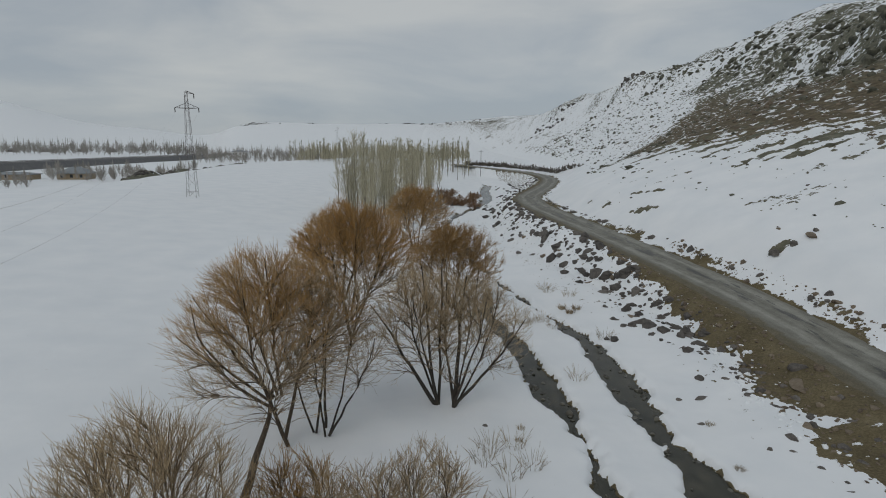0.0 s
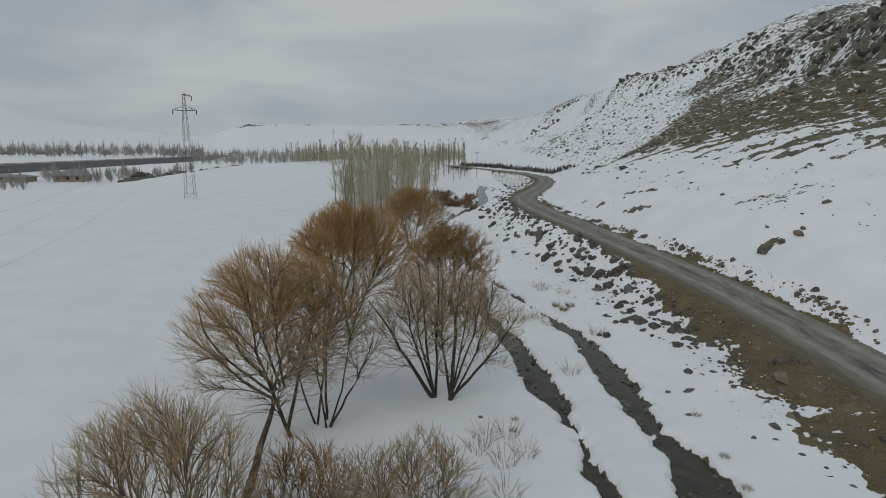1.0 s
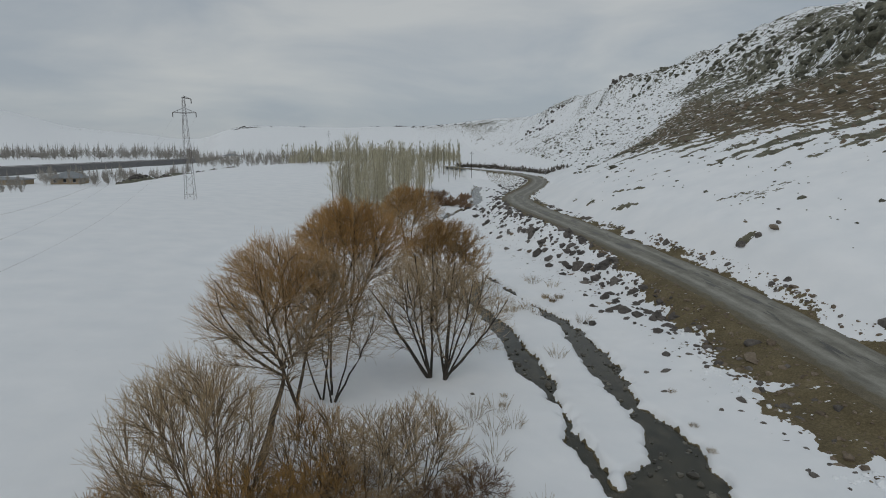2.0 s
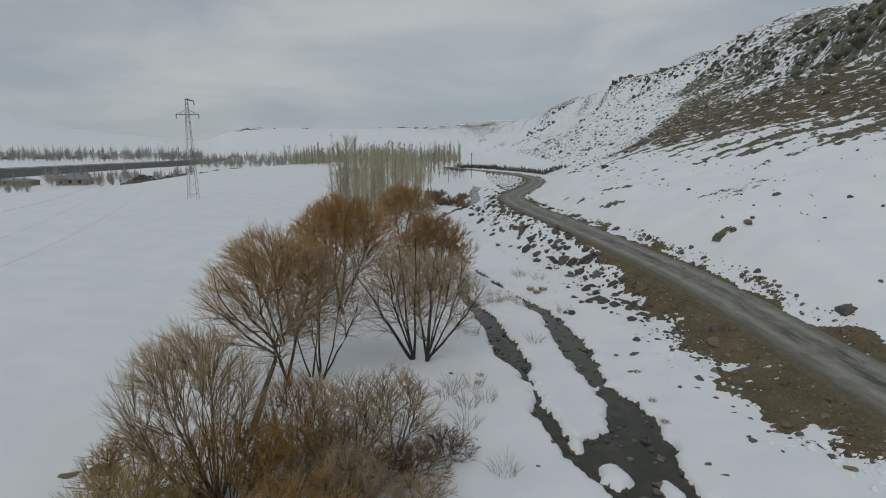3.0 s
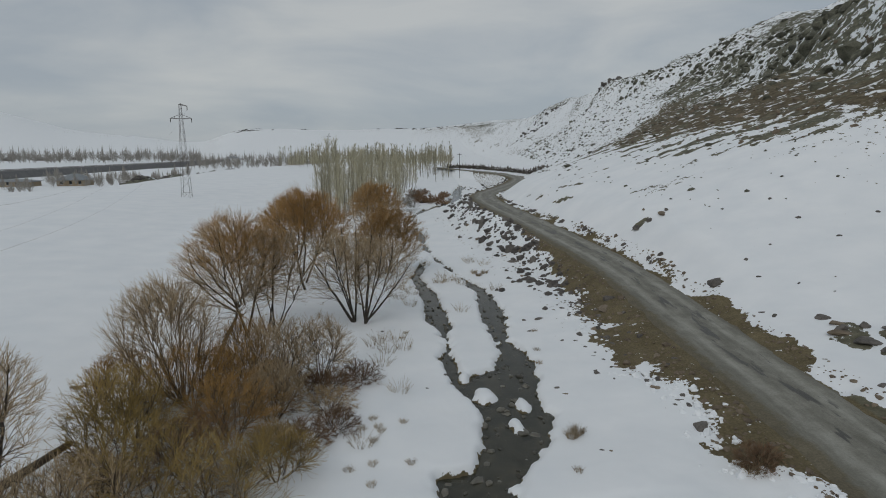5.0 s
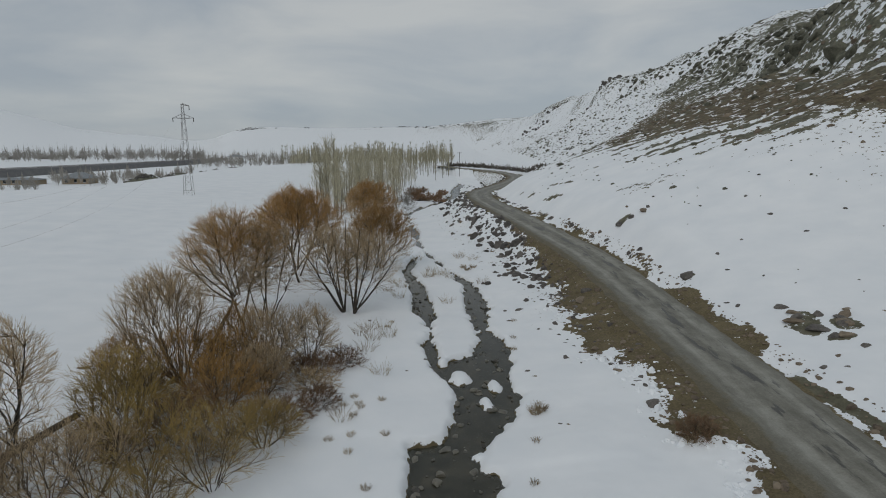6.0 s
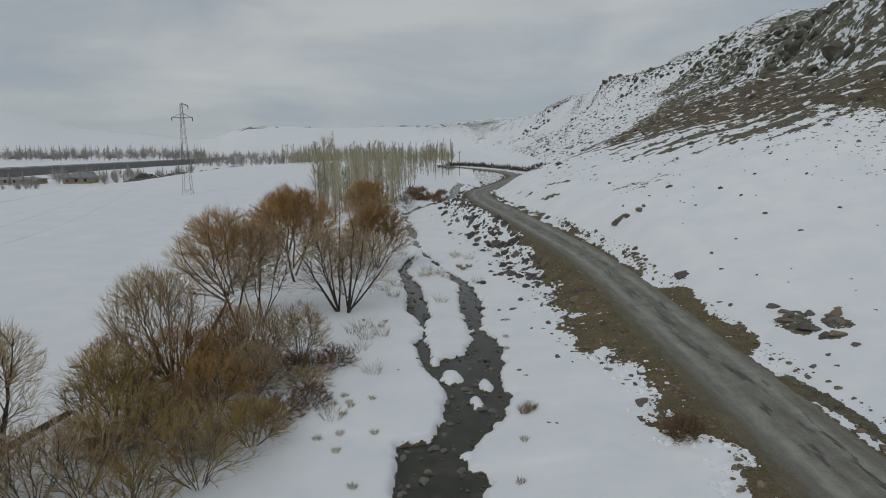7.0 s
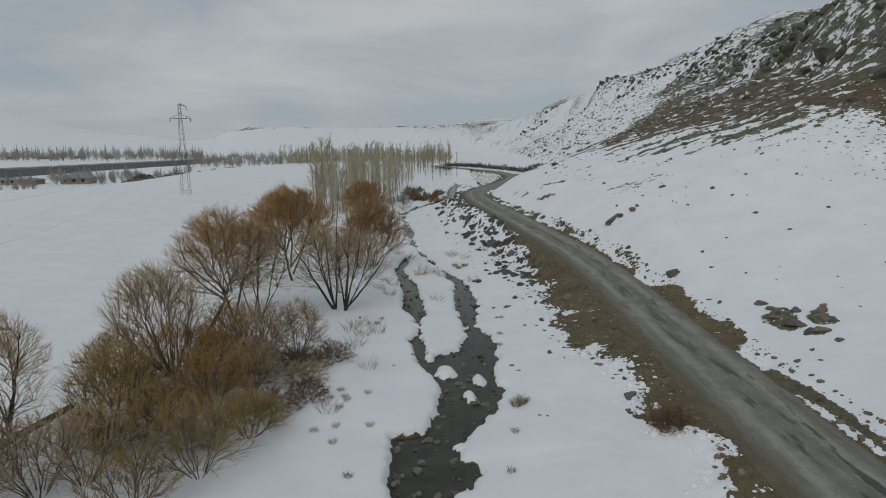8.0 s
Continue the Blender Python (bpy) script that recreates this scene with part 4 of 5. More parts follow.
for k, (x, y, s) in enumerate(((18.6, 45.4, .5), (19.6, 45.7, 1.0), (19.5, 44.6, .9), (20.4, 37.7, 1.7), (25.5, 40.0, .6), (20.3, 21.7, .75), (21.5, 22.4, .5), (21.2, 21.3, .6), (23.2, 22.8, .7),
                               (23.0, 38.6, .6), (24.1, 38.5, .7), (22.6, 36.0, .45), (20.6, 31.8, .5), (20.9, 30.9, .65), (20.0, 25.0, .4), (17.2, 46.0, .7), (29.5, 47.5, .5), (34.0, 41.0, .7))):
    boulder(x, y, s, k, "dark rock breaking through slope snow", HILLSIDE)
for k, (x, y, s) in enumerate(((19.6, 52.2, 1.2), (20.6, 51.6, 0.9), (21.6, 51.3, 1.3), (22.2, 51.9, 0.7), (22.6, 27.6, 1.3), (23.6, 27.2, 1.0), (24.7, 26.6, 1.1), (22.6, 29.2, 0.9), (23.9, 25.6, 0.9), (22.6, 24.3, .8), (25.2, 27.4, .6))):
    boulder(x, y, s, k, "brown weathered rock showing through the snow", HILLSIDE, sink=0.12)
for k, (x, y, s) in enumerate(((22.3, 27.2, 1.7), (22.5, 25.6, 1.5), (23.9, 25.7, 1.5), (23.1, 24.3, 1.2), (24.3, 26.5, .8), (22.7, 28.3, 1.0))):
    boulder(x, y, s, k, "flat brown rock slab bared by the snow", HILLSIDE, FLAT, sink=0.10)
for k, (x, y, s) in enumerate(STONES_ON_SNOW):
    boulder(x, y, s, k, "small dark stone lying in creek bank snow", "stones on the creek bank")
rng = np.random.default_rng(5)
n = 0
while n < 110:
    y = 36 + 62 * rng.uniform() ** 1.2
    x = float(MUD_X(y)) - abs(rng.normal(0, 1.0 + 0.02 * y)) + 0.6
    if x < float(MAIN_R(y)) + 0.8:
        continue
    boulder(x, y, float(np.clip(rng.lognormal(-0.65, 0.5), 0.2, 1.6)), n, "grey angular boulder half buried in bank snow", BANK)
    n += 1
n = 0
while n < 34:
    y, d = rng.uniform(16, 85), abs(rng.normal(0, 9)) + 0.8
    x = float(FOOT(y)) + d
    boulder(x, y, float(np.clip(rng.lognormal(-1.15, 0.45), 0.14, 0.9)), n + 3, "dark rock breaking through slope snow", HILLSIDE)
    n += 1
n = 0
while n < 36:
    y = rng.uniform(25, 40)
    x = float(MUD_X(y)) + rng.normal(0.3, 0.8)
    boulder(x, y, float(np.clip(rng.lognormal(-1.0, 0.45), 0.18, 0.9)), n, "tan boulder lodged in the muddy road embankment", BANK)
    n += 1
# stones in the water
for k, (x, y, s) in enumerate(((2.2, 17.3, .75), (2.0, 15.5, .6), (1.9, 14.9, .55), (1.0, 16.6, .55), (2.7, 13.4, .45), (2.0, 13.5, .4), (2.6, 17.1, .4), (4.9, 20.8, .6), (3.3, 15.7, .5), (3.0, 22.2, .4),
                               (3.7, 23.2, .6), (1.1, 17.1, .35), (4.5, 24.0, .7), (3.9, 22.9, .45), (4.3, 21.0, .7), (3.4, 25.0, .35), (5.2, 25.9, .5), (4.6, 27.2, .45))):
    boulder(x, y, s, k, "rounded wet stone standing in creek water", CREEK, WET, "creek_stone", z=-0.16, sink=0.05)
n = 0
while n < 85:
    y = rng.uniform(12, 62)
    arm = rng.uniform() < 0.35 and y > 27
    lo, hi = (float(ARM_L(y)), float(ARM_R(y))) if arm else (float(MAIN_L(y)), float(MAIN_R(y)))
    x = rng.uniform(lo + 0.1, hi - 0.1)
    if float(bed_inside(np.array([x]), np.array([y]))[0]) > 0.12:
        boulder(x, y, rng.uniform(0.18, 0.5), n, "rounded wet stone standing in creek water", CREEK, WET, "creek_stone", z=-0.17, sink=0.05)
    n += 1


def heap(name, spots, sizes, mat, label, category, kind="stuff", detail=1):
    """One joined mesh of many small stones."""
    base = [stone_mesh("seed", 400 + k, mat, detail) for k in range(4)]
    shapes = []
    for me in base:
        co = np.array([v.co for v in me.vertices])
        shapes.append((co, np.array([p.vertices[:] for p in me.polygons])))
        bpy.data.meshes.remove(me)
    co, tri, at = [], [], 0
    for k, ((x, y, z), s) in enumerate(zip(spots, sizes)):
        c, f = shapes[k % 4]
        a = (k * 2.399) % 6.283
        rot = np.array([[math.cos(a), -math.sin(a), 0], [math.sin(a), math.cos(a), 0], [0, 0, 1]])
        co.append((c * s * np.array([1.0, 1.0, 1.0 + 0.75 * ((k * 0.618) % 1)])) @ rot.T + np.array([x, y, z - 0.2 * s]))
        tri.append(f + at)
        at += len(c)
    me = bpy.data.meshes.new(name)
    me.from_pydata(np.concatenate(co).tolist(), [], np.concatenate(tri).tolist())
    me.materials.append(mat)
    return tagged(new(name, me), label, category, kind=kind)


def drop_on(xs, ys):
    z = ground_z(xs, ys)
    return list(zip(xs, ys, z))


ys = rng.uniform(38, 100, 260)
xs = MUD_X(ys) - np.abs(rng.normal(0, 1.6, 260)) + 0.4
heap("bank_rubble", drop_on(xs, ys), np.clip(rng.lognormal(-0.9, 0.5, 260), 0.2, 1.2), STONE, "grey rubble scattered down the road bank", "rocks")
ys = rng.uniform(44, 110, 160)
xs = MUD_X(ys) - np.abs(rng.normal(0.2, 2.0, 160))
heap("bank_boulders", drop_on(xs, ys), np.clip(rng.lognormal(-0.3, 0.5, 160), 0.35, 1.5), STONE, "dark boulders strewn down the snowy bank below the road", "rocks", detail=1)
ys = rng.uniform(40, 120, 80)
xs = ROAD_X(ys) + ROAD_HALF + 0.45 + np.abs(rng.normal(0, 0.3, 80))
heap("verge_rocks", drop_on(xs, ys), np.clip(rng.lognormal(-1.0, 0.5, 80), 0.15, 1.0), STONE, "dark stones along the uphill verge of the road", "rocks")
ys = rng.uniform(112, 185, 150)
xs = ROAD_X(ys) - ROAD_HALF - 0.5 - np.abs(rng.normal(0, 6.0, 150))
heap("bend_rocks", drop_on(xs, ys), np.clip(rng.lognormal(-0.3, 0.45, 150), 0.3, 1.6), STONE, "dark rocks in snow inside the far road bend", "rocks")
# stones breaking the water along both arms of the creek
ys = np.concatenate([rng.uniform(11, 62, 170), rng.uniform(26, 58, 90)])
lo = np.concatenate([MAIN_L(ys[:170]), ARM_L(ys[170:])])
hi = np.concatenate([MAIN_R(ys[:170]), ARM_R(ys[170:])])
f = np.abs(rng.normal(0, 0.22, 260))
f = np.where(rng.uniform(0, 1, 260) < 0.5, f, 1 - f)
xs = lo + (hi - lo) * np.clip(f, 0.03, 0.97)
heap("creek_pebbles", list(zip(xs, ys, np.full(260, -0.13))), np.clip(rng.lognormal(-1.55, 0.45, 260), 0.10, 0.55), WET_STONE, "wet dark stones breaking the shallow creek water", "stones")
# clods and pebbles in the mud beside the road
ys = rng.uniform(12, 62, 1500)
side = rng.uniform(0, 1, 1500) < 0.72
lo, hi = np.where(side, MUD_X(ys) - 0.3, ROAD_X(ys) + ROAD_HALF), np.where(side, ROAD_X(ys) - ROAD_HALF - 0.1, ROAD_X(ys) + ROAD_HALF + 1.3)
xs = lo + (hi - lo) * rng.uniform(0, 1, 1500)
heap("mud_clods", drop_on(xs, ys), np.clip(rng.lognormal(-1.95, 0.6, 1500), 0.05, 0.6), STONE_TAN, "loose stones and clods in brown roadside mud", "gravel")
# lumps of ploughed snow along the mud's edge
ys = np.concatenate([rng.uniform(18, 26, 150), rng.uniform(11, 17, 90), rng.uniform(30, 42, 110)])
xs = MUD_X(ys) + rng.normal(-0.3, 0.45, 350)
heap("snow_lumps", drop_on(xs, ys), np.clip(rng.lognormal(-1.5, 0.5, 350), 0.08, 0.6), SNOW, "crumbled lumps of snow along the mud", "snow")
# outcrops of the hillside
ys = 46 + 330 * rng.uniform(0, 1, 3000) ** 1.15
ds = np.where(rng.uniform(0, 1, 3000) < 0.55, rng.uniform(6, 70, 3000), CLIFF_D(ys) + rng.normal(14, 16, 3000))
ds = np.clip(ds, 3, 125)
xs = FOOT(ys) + ds
heap("hillside_rocks", drop_on(xs, ys), np.clip(rng.lognormal(-0.55, 0.55, 3000) * (0.5 + ys / 300) * np.where(ys < 90, 0.55, 1), 0.2, 3.2), LICHEN_STONE, "dark weathered rocks strewn over the snowy hillside", "rocks")
ys = 50 + 140 * rng.uniform(0, 1, 900)
xs = FOOT(ys) + rng.uniform(20, 62, 900)
heap("scree_stones", drop_on(xs, ys), np.clip(rng.lognormal(-0.7, 0.5, 900), 0.2, 2.0), STONE_TAN, "loose tan stones on the brown scree slope", "rocks")
# big crags of the upper cliff
ys = rng.uniform(60, 330, 420)
xs = FOOT(ys) + CLIFF_D(ys) + rng.normal(7, 7, 420)
heap("cliff_crags", drop_on(xs, ys), np.clip(rng.lognormal(0.65, 0.45, 420), 0.8, 4.5), LICHEN_STONE, "weathered lichen-grey crags below the ridge", "rocks", detail=2)
boulder(43.5, 81.5, 3.2, 2, "tall pointed tan boulder high on the slope", HILLSIDE)
ys = np.concatenate([rng.uniform(350, 366, 14), rng.uniform(480, 540, 40)])
xs = np.concatenate([rng.normal(101, 5, 14), rng.normal(88, 10, 40)])
heap("ridge_crags", drop_on(xs, ys), rng.uniform(2, 4.5, 54), STONE, "dark rock crags on the ridge line", "rocks", detail=2)
# dark river bank below the field's edge
ys = rng.uniform(150, 320, 260)
xs = EDGE_X(ys) - rng.uniform(9, 20, 260)
heap("river_bank_rocks", drop_on(xs, ys), rng.uniform(0.8, 2.4, 260), STONE, "dark broken rocks along the river bank", "rocks")
# far mesa and slopes
az = np.concatenate([rng.normal(-0.335, 0.014, 45), rng.normal(-0.235, 0.006, 14), rng.normal(-0.04, 0.05, 50)])
ra = rng.uniform(1150, 1500, 109)
heap("mesa_rocks", drop_on(az * ra, ra), rng.uniform(2, 8, 109), STONE, "scattered dark rocks on distant snowy hills", "rocks")


# ---- dry grass ----
def tuft(seed, tall, wide, count, label, mat, name="grass_tuft"):
    r = np.random.default_rng(seed)
    a, q = r.uniform(0, 6.283, count), wide * np.sqrt(r.uniform(0, 1, count)) * 0.45
    foot = np.stack([q * np.cos(a), q * np.sin(a), np.zeros(count)], 1)
    lean = np.stack([np.cos(a), np.sin(a), np.zeros(count)], 1) * r.uniform(0.1, 0.8, count)[:, None] * tall + r.normal(0, 0.12, (count, 3)) * tall
    h = tall * r.uniform(0.5, 1.1, count)
    s = np.linspace(0, 1, 3)[None, :, None]
    lines = foot[:, None] + lean[:, None] * s**1.6 + np.array([0, 0, 1.0]) * h[:, None, None] * s
    return tagged(new(name, tubes(name, lines, taper(lines, 0.010, 0.004), 3, mat)), label, "grass", "dry grass by the creek")


TUFTS = [tuft(500, .34, .55, 110, "dry straw-coloured grass tuft poking through snow", DRY_GRASS), tuft(501, .19, .32, 40, "small dry grass tuft in snow", DRY_GRASS), tuft(502, .6, 1.0, 34, "sparse dry stalks standing in snow", DRY_GRASS)]
_spots = [(-.8, 20.8, 1), (-.3, 17.7, 1), (-.6, 13.9, 1), (5.9, 17.2, 1), (5.4, 14.4, 1), (-3.2, 30.2, 2), (-1.4, 30.2, 2), (6.6, 20.3, 0), (6.3, 20.0, 0), (6.9, 33.8, 1), (6.5, 30.4, 1), (6.3, 28.3, 1), (4.3, 50.6, 0),
          (3.9, 51.6, 0), (4.9, 51.2, 0), (2.6, 47.6, 2), (-2.3, 29.4, 2), (-2.9, 31.2, 2), (-1.9, 31.6, 2), (-1.2, 24.0, 2), (-2.4, 27.4, 2), (-1.6, 16.2, 1), (-2.3, 18.8, 2), (5.4, 36.0, 1), (11.7, 16.3, 0), (12.5, 16.7, 0), (11.6, 16.9, 1)]
for k in range(9):
    _spots.append((rng.uniform(-3.0, -.4), rng.uniform(13, 34), 1))
for k in range(26):
    _spots.append((rng.uniform(-2.6, 5.5), rng.uniform(37, 58), 2))
_used = set()
for x, y, k in _spots:
    if float(bed_inside(np.array([x]), np.array([y]))[0]) > -0.1:
        continue
    m = pose(x, y, height(x, y) - 0.03, 0, 0, x * 77 % 360)
    if k in _used:
        copy_thing(TUFTS[k], m)
    else:
        TUFTS[k].matrix_basis = m
        _used.add(k)


# ---- power line ----
def bars(name, pairs, r, mat, sides=4):
    lines = np.array(pairs, float)
    return tubes(name, lines, np.full(lines.shape[:2], r), sides, mat)


def pylon(label):
    """A narrow lattice tower: four legs, zigzag braces, one crossarm and a short top bracket with hanging insulators."""
    thing = tagged(new("power_pylon", None), label, "pylon", "lattice towers of the power line")
    tall, w0, w1 = 17.0, 0.78, 0.17
    half = lambda z: w0 + (w1 - w0) * z / tall
    corner = lambda i, z: (half(z) * (1, 1, -1, -1)[i % 4], half(z) * (1, -1, -1, 1)[i % 4], z)
    for i in range(4):
        part("leg", bars("leg", [(corner(i, 0), corner(i, tall))], 0.028, STEEL), thing)
    levels = [0]
    while levels[-1] < tall - 0.5:
        levels.append(min(tall, levels[-1] + 1.5 * half(levels[-1]) + 0.35))
    for i in range(4):
        zig = [(corner(i + k % 2, a), corner(i + 1 - k % 2, b)) for k, (a, b) in enumerate(zip(levels, levels[1:]))]
        tagged(part("bracing", bars("bracing", zig + [(corner(i, 0.9), corner(i + 1, 0.9))], 0.014, STEEL), thing), kind="stuff")
    for s in (-1, 1):
        part("crossarm", bars("crossarm", [((0, 0, 14.5), (1.9 * s, 0, 14.5)), ((0, 0.25, 14.4), (1.9 * s, 0, 14.5)), ((0, 0, 15.3), (1.9 * s, 0, 14.5)), ((1.1 * s, 0, 14.5), (1.1 * s, 0, 14.9))], 0.035, STEEL), thing)
        part("insulator", bars("insulator", [((1.85 * s, 0, 14.5), (1.85 * s, 0, 13.8))], 0.07, TRUNK, 6), thing)
    part("bracket", bars("bracket", [((0, 0, 16.9), (1.25, 0, 16.7)), ((0, 0, 17.2), (1.25, 0, 16.7)), ((-0.3, 0, 17.0), (0.3, 0, 17.0))], 0.05, STEEL), thing)
    part("insulator", bars("insulator", [((1.2, 0, 16.7), (1.2, 0, 16.0))], 0.07, TRUNK, 6), thing)
    return thing


PX, PY = -47.3, 104.9
PZ = height(PX, PY)
tower = pylon("narrow steel lattice pylon standing in the snow field")
tower.matrix_basis = pose(PX, PY, PZ - 0.05, 0, 0, 8)
far_z = height(-150, 760)
far_tower = copy_thing(tower, pose(-150, 760, far_z - 0.2, 0, 0, 10) @ Matrix.Diagonal((1.5, 1.5, 1.5, 1)))
tagged(far_tower, "distant lattice pylon on a hazy snow hill")
for ox, oz in ((-1.85, 13.8), (1.85, 13.8), (1.2, 16.0)):
    ys = np.linspace(PY, -39, 40)
    x0, z0 = PX + ox, PZ + oz
    z = z0 + 0.002 * ((ys - 33) ** 2 - (PY - 33) ** 2)
    line = np.stack([x0 + 0.3 * (PY - ys), ys, z], 1)[None]
    tagged(new("power_cable", tubes("power_cable", line, np.full((1, 40), 0.004), 4, STEEL)), "thin sagging cable of the power line", "cable", "cables of the power line")


def pole(x, y, tall, label):
    thing = tagged(new("utility_pole", None), label, "pole", "wooden utility poles")
    part("post", bars("post", [((0, 0, 0), (0, 0, tall))], 0.09, TRUNK, 7), thing)
    part("crossarm", bars("crossarm", [((-0.9, 0, tall - 0.5), (0.9, 0, tall - 0.5))], 0.06, TRUNK), thing)
    thing.matrix_basis = pose(x, y, height(x, y) - 0.1)
    return thing


for x, y, h in ((7.5, 228, 10), (-420, 700, 14), (-255, 300, 9), (-330, 560, 11)):
    pole(x, y, h, "dark wooden utility pole in snow")


# ---- far bank: highway, houses, woods ----
ASPHALT = simple("worn_asphalt", [(0.3, (0.10, 0.10, 0.102)), (0.7, (0.16, 0.16, 0.16))], 0.4, 0.85, 0.2, 0.02)
WALL = simple("tan_render_wall", [(0.3, (0.26, 0.20, 0.13)), (0.7, (0.38, 0.31, 0.21))], 0.8, 0.9, 0.2, 0.02)
FAR_WALL = simple("grey_mud_wall", [(0.3, (0.15, 0.14, 0.125)), (0.7, (0.24, 0.22, 0.20))], 0.8, 0.9, 0.2, 0.02)
PALE_WALL = simple("pale_plaster_wall", [(0.3, (0.55, 0.55, 0.54)), (0.7, (0.70, 0.70, 0.69))], 0.8, 0.9, 0.2, 0.02)
ROOF = simple("grey_sheet_roof", [(0.3, (0.16, 0.18, 0.19)), (0.7, (0.26, 0.28, 0.30))], 0.6, 0.6, 0.2, 0.02)
GLASS = simple("dark_window_glass", [(0.3, (0.012, 0.014, 0.016)), (0.7, (0.03, 0.033, 0.036))], 1, 0.1, 0)

hy = np.linspace(230, 1100, 60)
prof = ((-9.5, -3.6), (-5.4, 0), (5.4, 0), (9.5, -3.6))
co = [(-243 + 6 * math.sin(y * 0.006) + ox, y, 1.0 + oz) for y in hy for ox, oz in prof]
quads = [(4 * i + k, 4 * i + k + 1, 4 * i + k + 5, 4 * i + k + 4) for i in range(len(hy) - 1) for k in range(3)]
me = bpy.data.meshes.new("highway")
me.from_pydata(co, [], quads)
me.materials.append(ASPHALT)
tagged(new("highway", me), "dark raised highway crossing the snowy plain", "road", kind="structure")
for s in (-1, 1):
    line = np.array([[(-243 + 6 * math.sin(y * 0.006) + 5.1 * s, y, 1.6) for y in hy]])
    tagged(new("guard_rail", tubes("guard_rail", line, np.full((1, len(hy)), 0.16), 4, STEEL)), "grey steel guard rail along the highway", "guard rail", "guard rails of the highway")


def box(name, a, b, mat, parent, label=""):
    bm = bmesh.new()
    bmesh.ops.create_cube(bm, size=1)
    for v in bm.verts:
        v.co = Vector([(a[i] + b[i]) / 2 + v.co[i] * (b[i] - a[i]) for i in range(3)])
    me = bpy.data.meshes.new(name)
    bm.to_mesh(me)
    bm.free()
    me.materials.append(mat)
    return part(name, me, parent, label)


def house(x, y, w, d, h, rise, rz, wall, label, floors=1):
    thing = tagged(new("house", None), label, "house", "houses across the river")
    t = 0.3
    for nm, a, b in (("wall", (-w / 2, -d / 2, 0), (w / 2, -d / 2 + t, h)), ("wall", (-w / 2, d / 2 - t, 0), (w / 2, d / 2, h)),
                     ("wall", (-w / 2, -d / 2 + t, 0), (-w / 2 + t, d / 2 - t, h)), ("wall", (w / 2 - t, -d / 2 + t, 0), (w / 2, d / 2 - t, h))):
        box(nm, a, b, wall, thing)
    e, k = 0.6, min(w, d) / 2
    bm = bmesh.new()
    eave = [bm.verts.new((sx * (w / 2 + e), sy * (d / 2 + e), h)) for sx, sy in ((-1, -1), (1, -1), (1, 1), (-1, 1))]
    edge = [bm.verts.new((v.co.x, v.co.y, h + 0.2)) for v in eave]
    ridge = [bm.verts.new((-max(w / 2 - k, 0.1), 0, h + rise)), bm.verts.new((max(w / 2 - k, 0.1), 0, h + rise))]
    bm.faces.new(eave[::-1])
    for i in range(4):
        bm.faces.new((eave[i], eave[(i + 1) % 4], edge[(i + 1) % 4], edge[i]))
    for f in ((edge[0], edge[1], ridge[1], ridge[0]), (edge[1], edge[2], ridge[1]), (edge[2], edge[3], ridge[0], ridge[1]), (edge[3], edge[0], ridge[0])):
        bm.faces.new(f)
    me = bpy.data.meshes.new("roof")
    bm.to_mesh(me)
    bm.free()
    me.materials.append(ROOF)
    part("roof", me, thing, "grey hipped sheet-metal roof")
    for fl in range(floors):
        zz = h * fl / floors
        for i in range(max(2, int(w / 3.2))):
            cx = -w / 2 + (i + 0.5) * w / max(2, int(w / 3.2))
            win = box("window", (cx - .55, -d / 2 - 0.04, zz + 0.9), (cx + .55, -d / 2 + 0.1, zz + 2.2), GLASS, thing)
            box("sill", (cx - .65, -d / 2 - 0.12, zz + 0.78), (cx + .65, -d / 2 - 0.0, zz + 0.88), PALE_WALL, win)
    thing.matrix_basis = pose(x, y, height(x, y) - 0.2, 0, 0, rz)
    return thing


house(-157, 243, 11, 8, 2.5, 2.7, 6, WALL, "low tan house with grey hipped roof by the river")
house(-182, 238, 22, 7, 2.2, 1.0, 4, WALL, "long low shed with flat grey roof")
house(-205, 560, 13, 10, 6.0, 2.0, 3, PALE_WALL, "white two-storey house beyond the highway", 2)
for k, (x, y) in enumerate(((-560, 800), (-520, 815), (-470, 800), (-600, 790))):
    house(x, y, 11, 8, 3, 2.0, 9 * k, FAR_WALL, "small distant house among bare trees")

rng = np.random.default_rng(9)


def woods(name, count, spot, tall, mat, label, stems=24, wide=(0.20, 0.14), low=0.1, girth=(0.10, 0.04)):
    """A far stand of bare trees as one mesh of upswept twigs."""
    lines = []
    for k in range(count):
        x, y = spot(k)
        h = tall * rng.uniform(0.6, 1.15)
        z = height(x, y)
        t = rng.uniform(low, 0.9, stems)
        a = rng.uniform(0, 6.283, stems)
        q = (wide[0] + wide[1] * rng.uniform()) * h * np.sin(np.clip(t * 1.1 + 0.25, 0, 1) * np.pi) ** 0.7
        foot = np.stack([np.full(stems, x) + 0.15 * q * np.cos(a), np.full(stems, y) + 0.15 * q * np.sin(a), z + h * t * 0.75], 1)
        tip = np.stack([x + q * np.cos(a), y + q * np.sin(a), z + h * (t * 0.75 + 0.28)], 1)
        seg = np.stack([foot, (foot + tip) / 2 + rng.normal(0, 0.1, foot.shape), tip], 1)
        trunk = np.array([[(x, y, z - 0.3), (x, y, z + h * 0.5), (x, y, z + h)]])
        lines.append(np.concatenate([trunk, seg]))
    lines = np.concatenate(lines)
    return tagged(new(name, tubes(name, lines, taper(lines, girth[0], girth[1]), 3, mat)), label, "trees", kind="stuff")


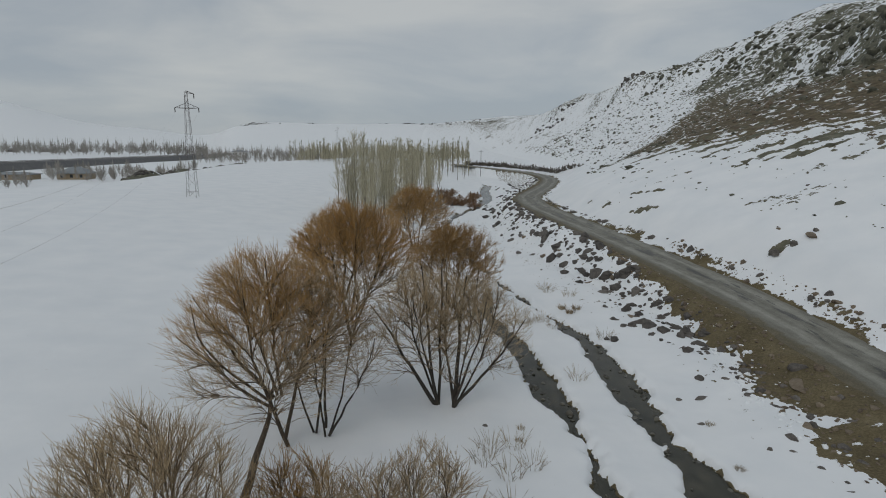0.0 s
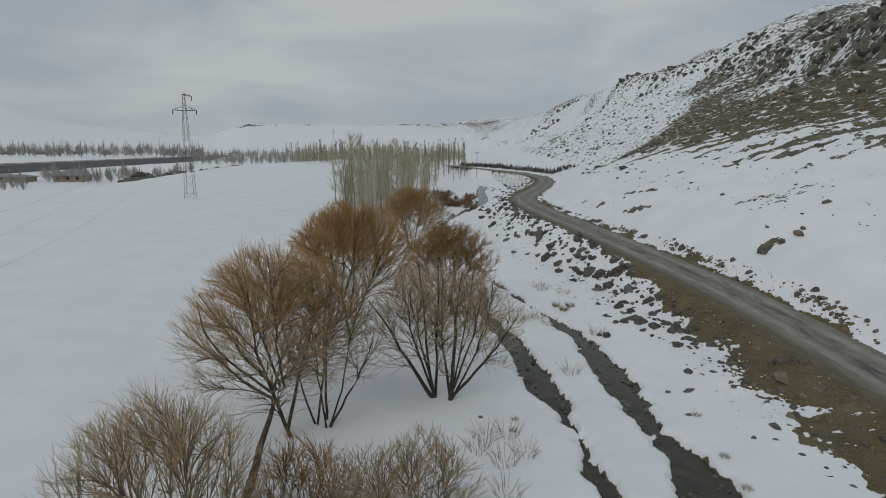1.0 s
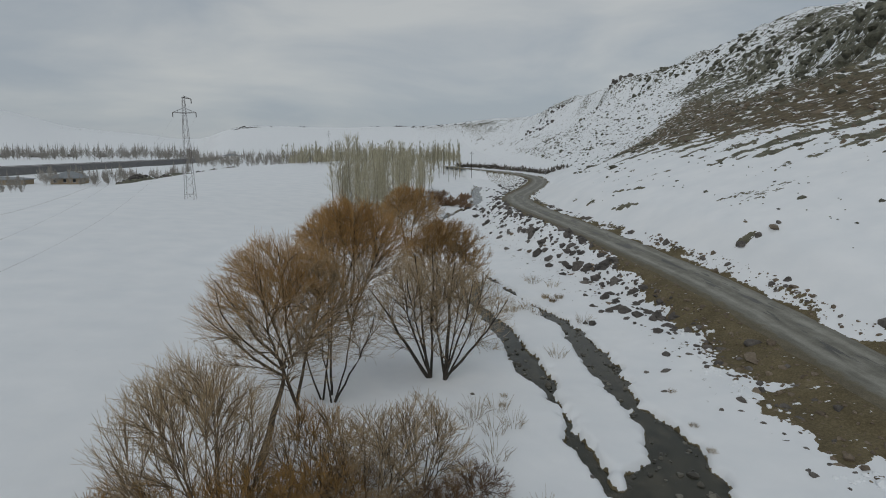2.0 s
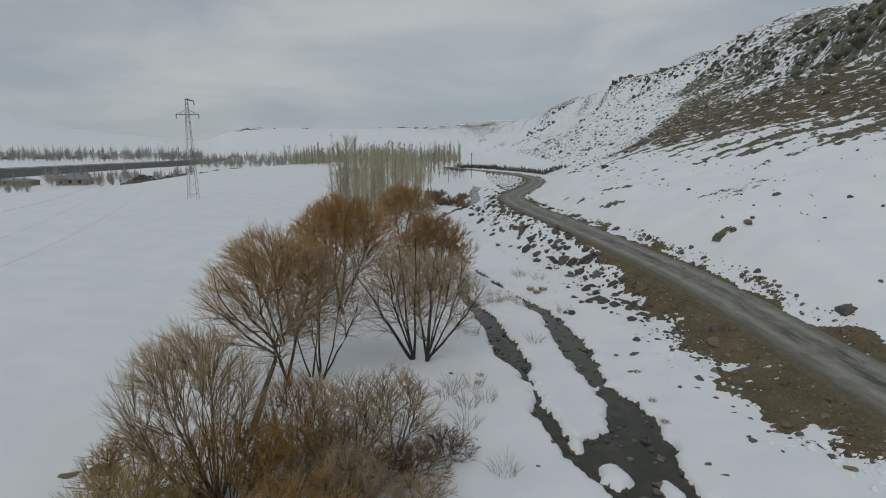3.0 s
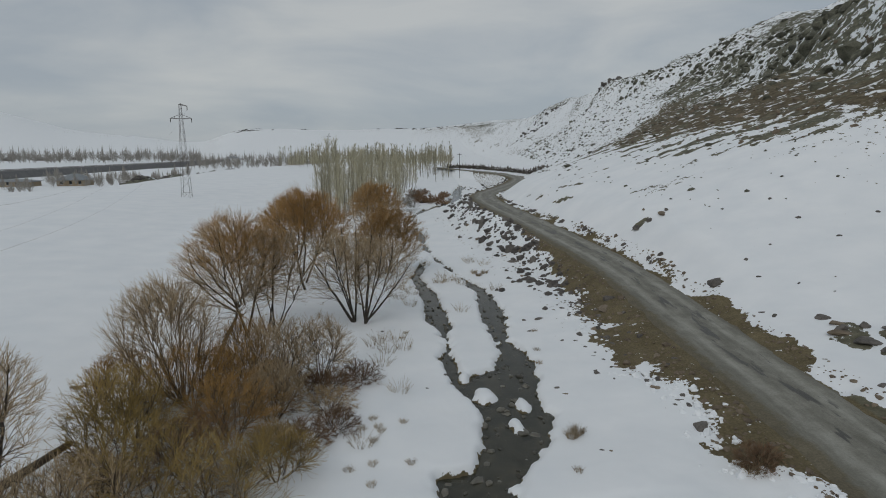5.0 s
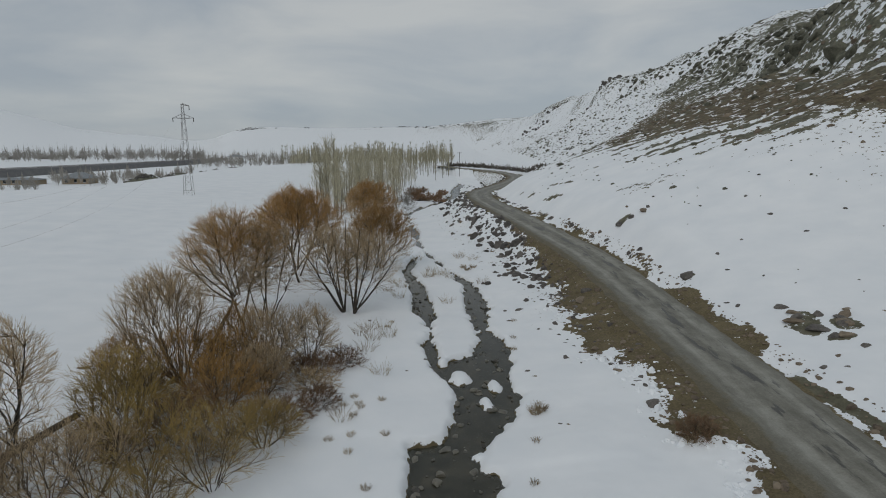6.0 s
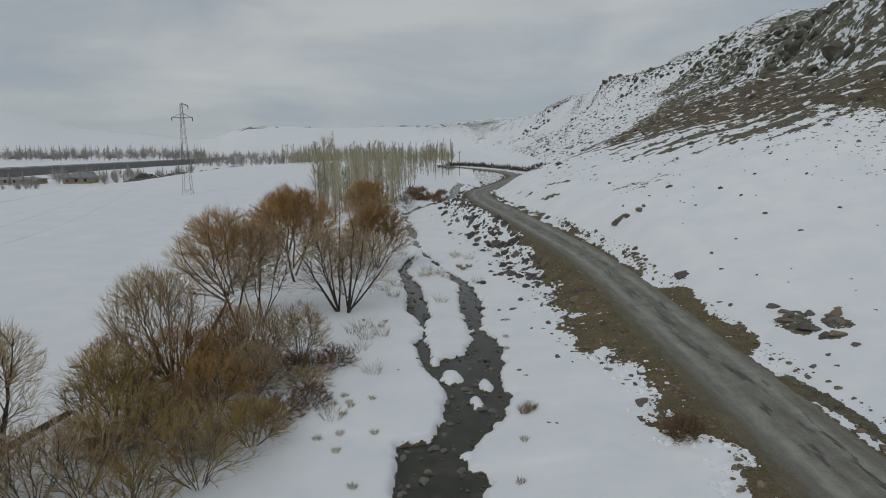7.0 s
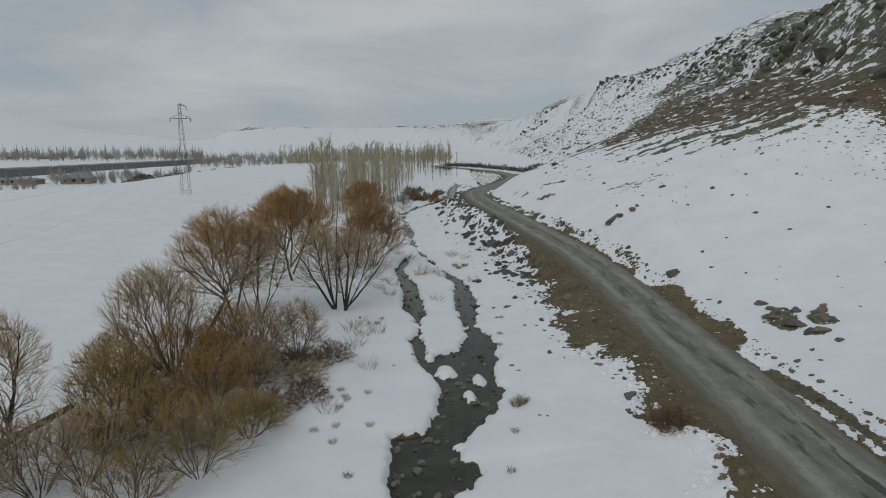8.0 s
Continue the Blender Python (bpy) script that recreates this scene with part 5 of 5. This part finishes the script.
FAR_DARK = simple("far_dark_scrub", [(0.3, (0.05, 0.044, 0.038)), (0.5, (0.095, 0.083, 0.070)), (0.7, (0.15, 0.132, 0.11))], 0.3, 0.85, 0, island=0.5)
# twig brown greyed and lightened, so distance haze is put into the colour
HAZED_TWIG = simple("brown_twig_paled_for_haze", [(0.3, (0.22, 0.208, 0.19)), (0.5, (0.31, 0.292, 0.262)), (0.7, (0.40, 0.375, 0.34))], 0.3, 0.85, 0, island=0.5)


def along_y(lo, hi, u0, u1):
    def f(k):
        y = rng.uniform(lo, hi)
        return rng.uniform(u0, u1) * y, y
    return f


woods("river_trees", 80, along_y(225, 275, -0.70, -0.44), 7.5, HAZED_TWIG, "bare brown trees on the river plain", 60, (0.16, 0.16), 0.15, (0.05, 0.022))
woods("shed_trees", 40, along_y(190, 225, -0.90, -0.72), 6.5, HAZED_TWIG, "bare brown saplings near the low shed", 50, (0.14, 0.14), 0.15, (0.05, 0.022))
woods("plain_trees", 190, along_y(640, 800, -0.85, -0.42), 19, HAZED_TWIG, "distant bare trees beyond the highway", 34, (0.22, 0.16), 0.1, (0.16, 0.08))
woods("far_woods", 260, along_y(430, 640, -0.44, -0.18), 11, HAZED_TWIG, "far belt of bare brown woodland")
woods("grove_undergrowth", 190, along_y(300, 400, -0.27, 0.02), 10, POPLAR_TWIG, "dense grey-green undergrowth of the poplar grove")
woods("road_hedge", 90, lambda k: (3 + 0.36 * k + rng.uniform(-0.3, 0.3), 262 - 0.10 * k - 0.0082 * k * k + rng.uniform(-1.5, 1.5)), 2.2, FAR_DARK, "dark hedge of scrub beside the far road bend", 26, (0.5, 0.3), 0.0)
woods("bank_bushes", 34, lambda k: (rng.uniform(-7, 2), rng.uniform(122, 146)), 1.7, TWIG_DARK, "reddish-brown bushes on the far creek bend", 90, (0.55, 0.4), 0.0, (0.03, 0.018))
woods("bank_saplings", 60, lambda k: (rng.uniform(-20, -4), rng.uniform(92, 150)), 2.0, HAZED_TWIG, "pale bare saplings between the poplars and the creek", 50, (0.5, 0.4), 0.0, (0.022, 0.012))

# ---- fallen log ----
s = np.linspace(0, 1, 9)[:, None]
a, b = np.array([-13.9, 10.8, height(-13.9, 10.8) + 0.10]), np.array([-12.6, 17.0, height(-12.6, 17.0) + 0.30])
line = a + (b - a) * s + np.sin(s * np.pi) * np.array([0.22, 0, 0.10]) + np.sin(s * 9.0) * np.array([0.05, 0, 0.03])
tagged(new("fallen_log", tubes("fallen_log", line[None], taper(line[None], 0.21, 0.12), 9, LIMB)), "fallen bare grey-brown log lying through the thicket", "log")
for k, (x, y, q) in enumerate(((-15.4, 22.0, .8), (-14.5, 22.3, 1.3))):
    boulder(x, y, q, k + 2, "mossy brown boulder at the meadow edge", "boulders by the thicket")
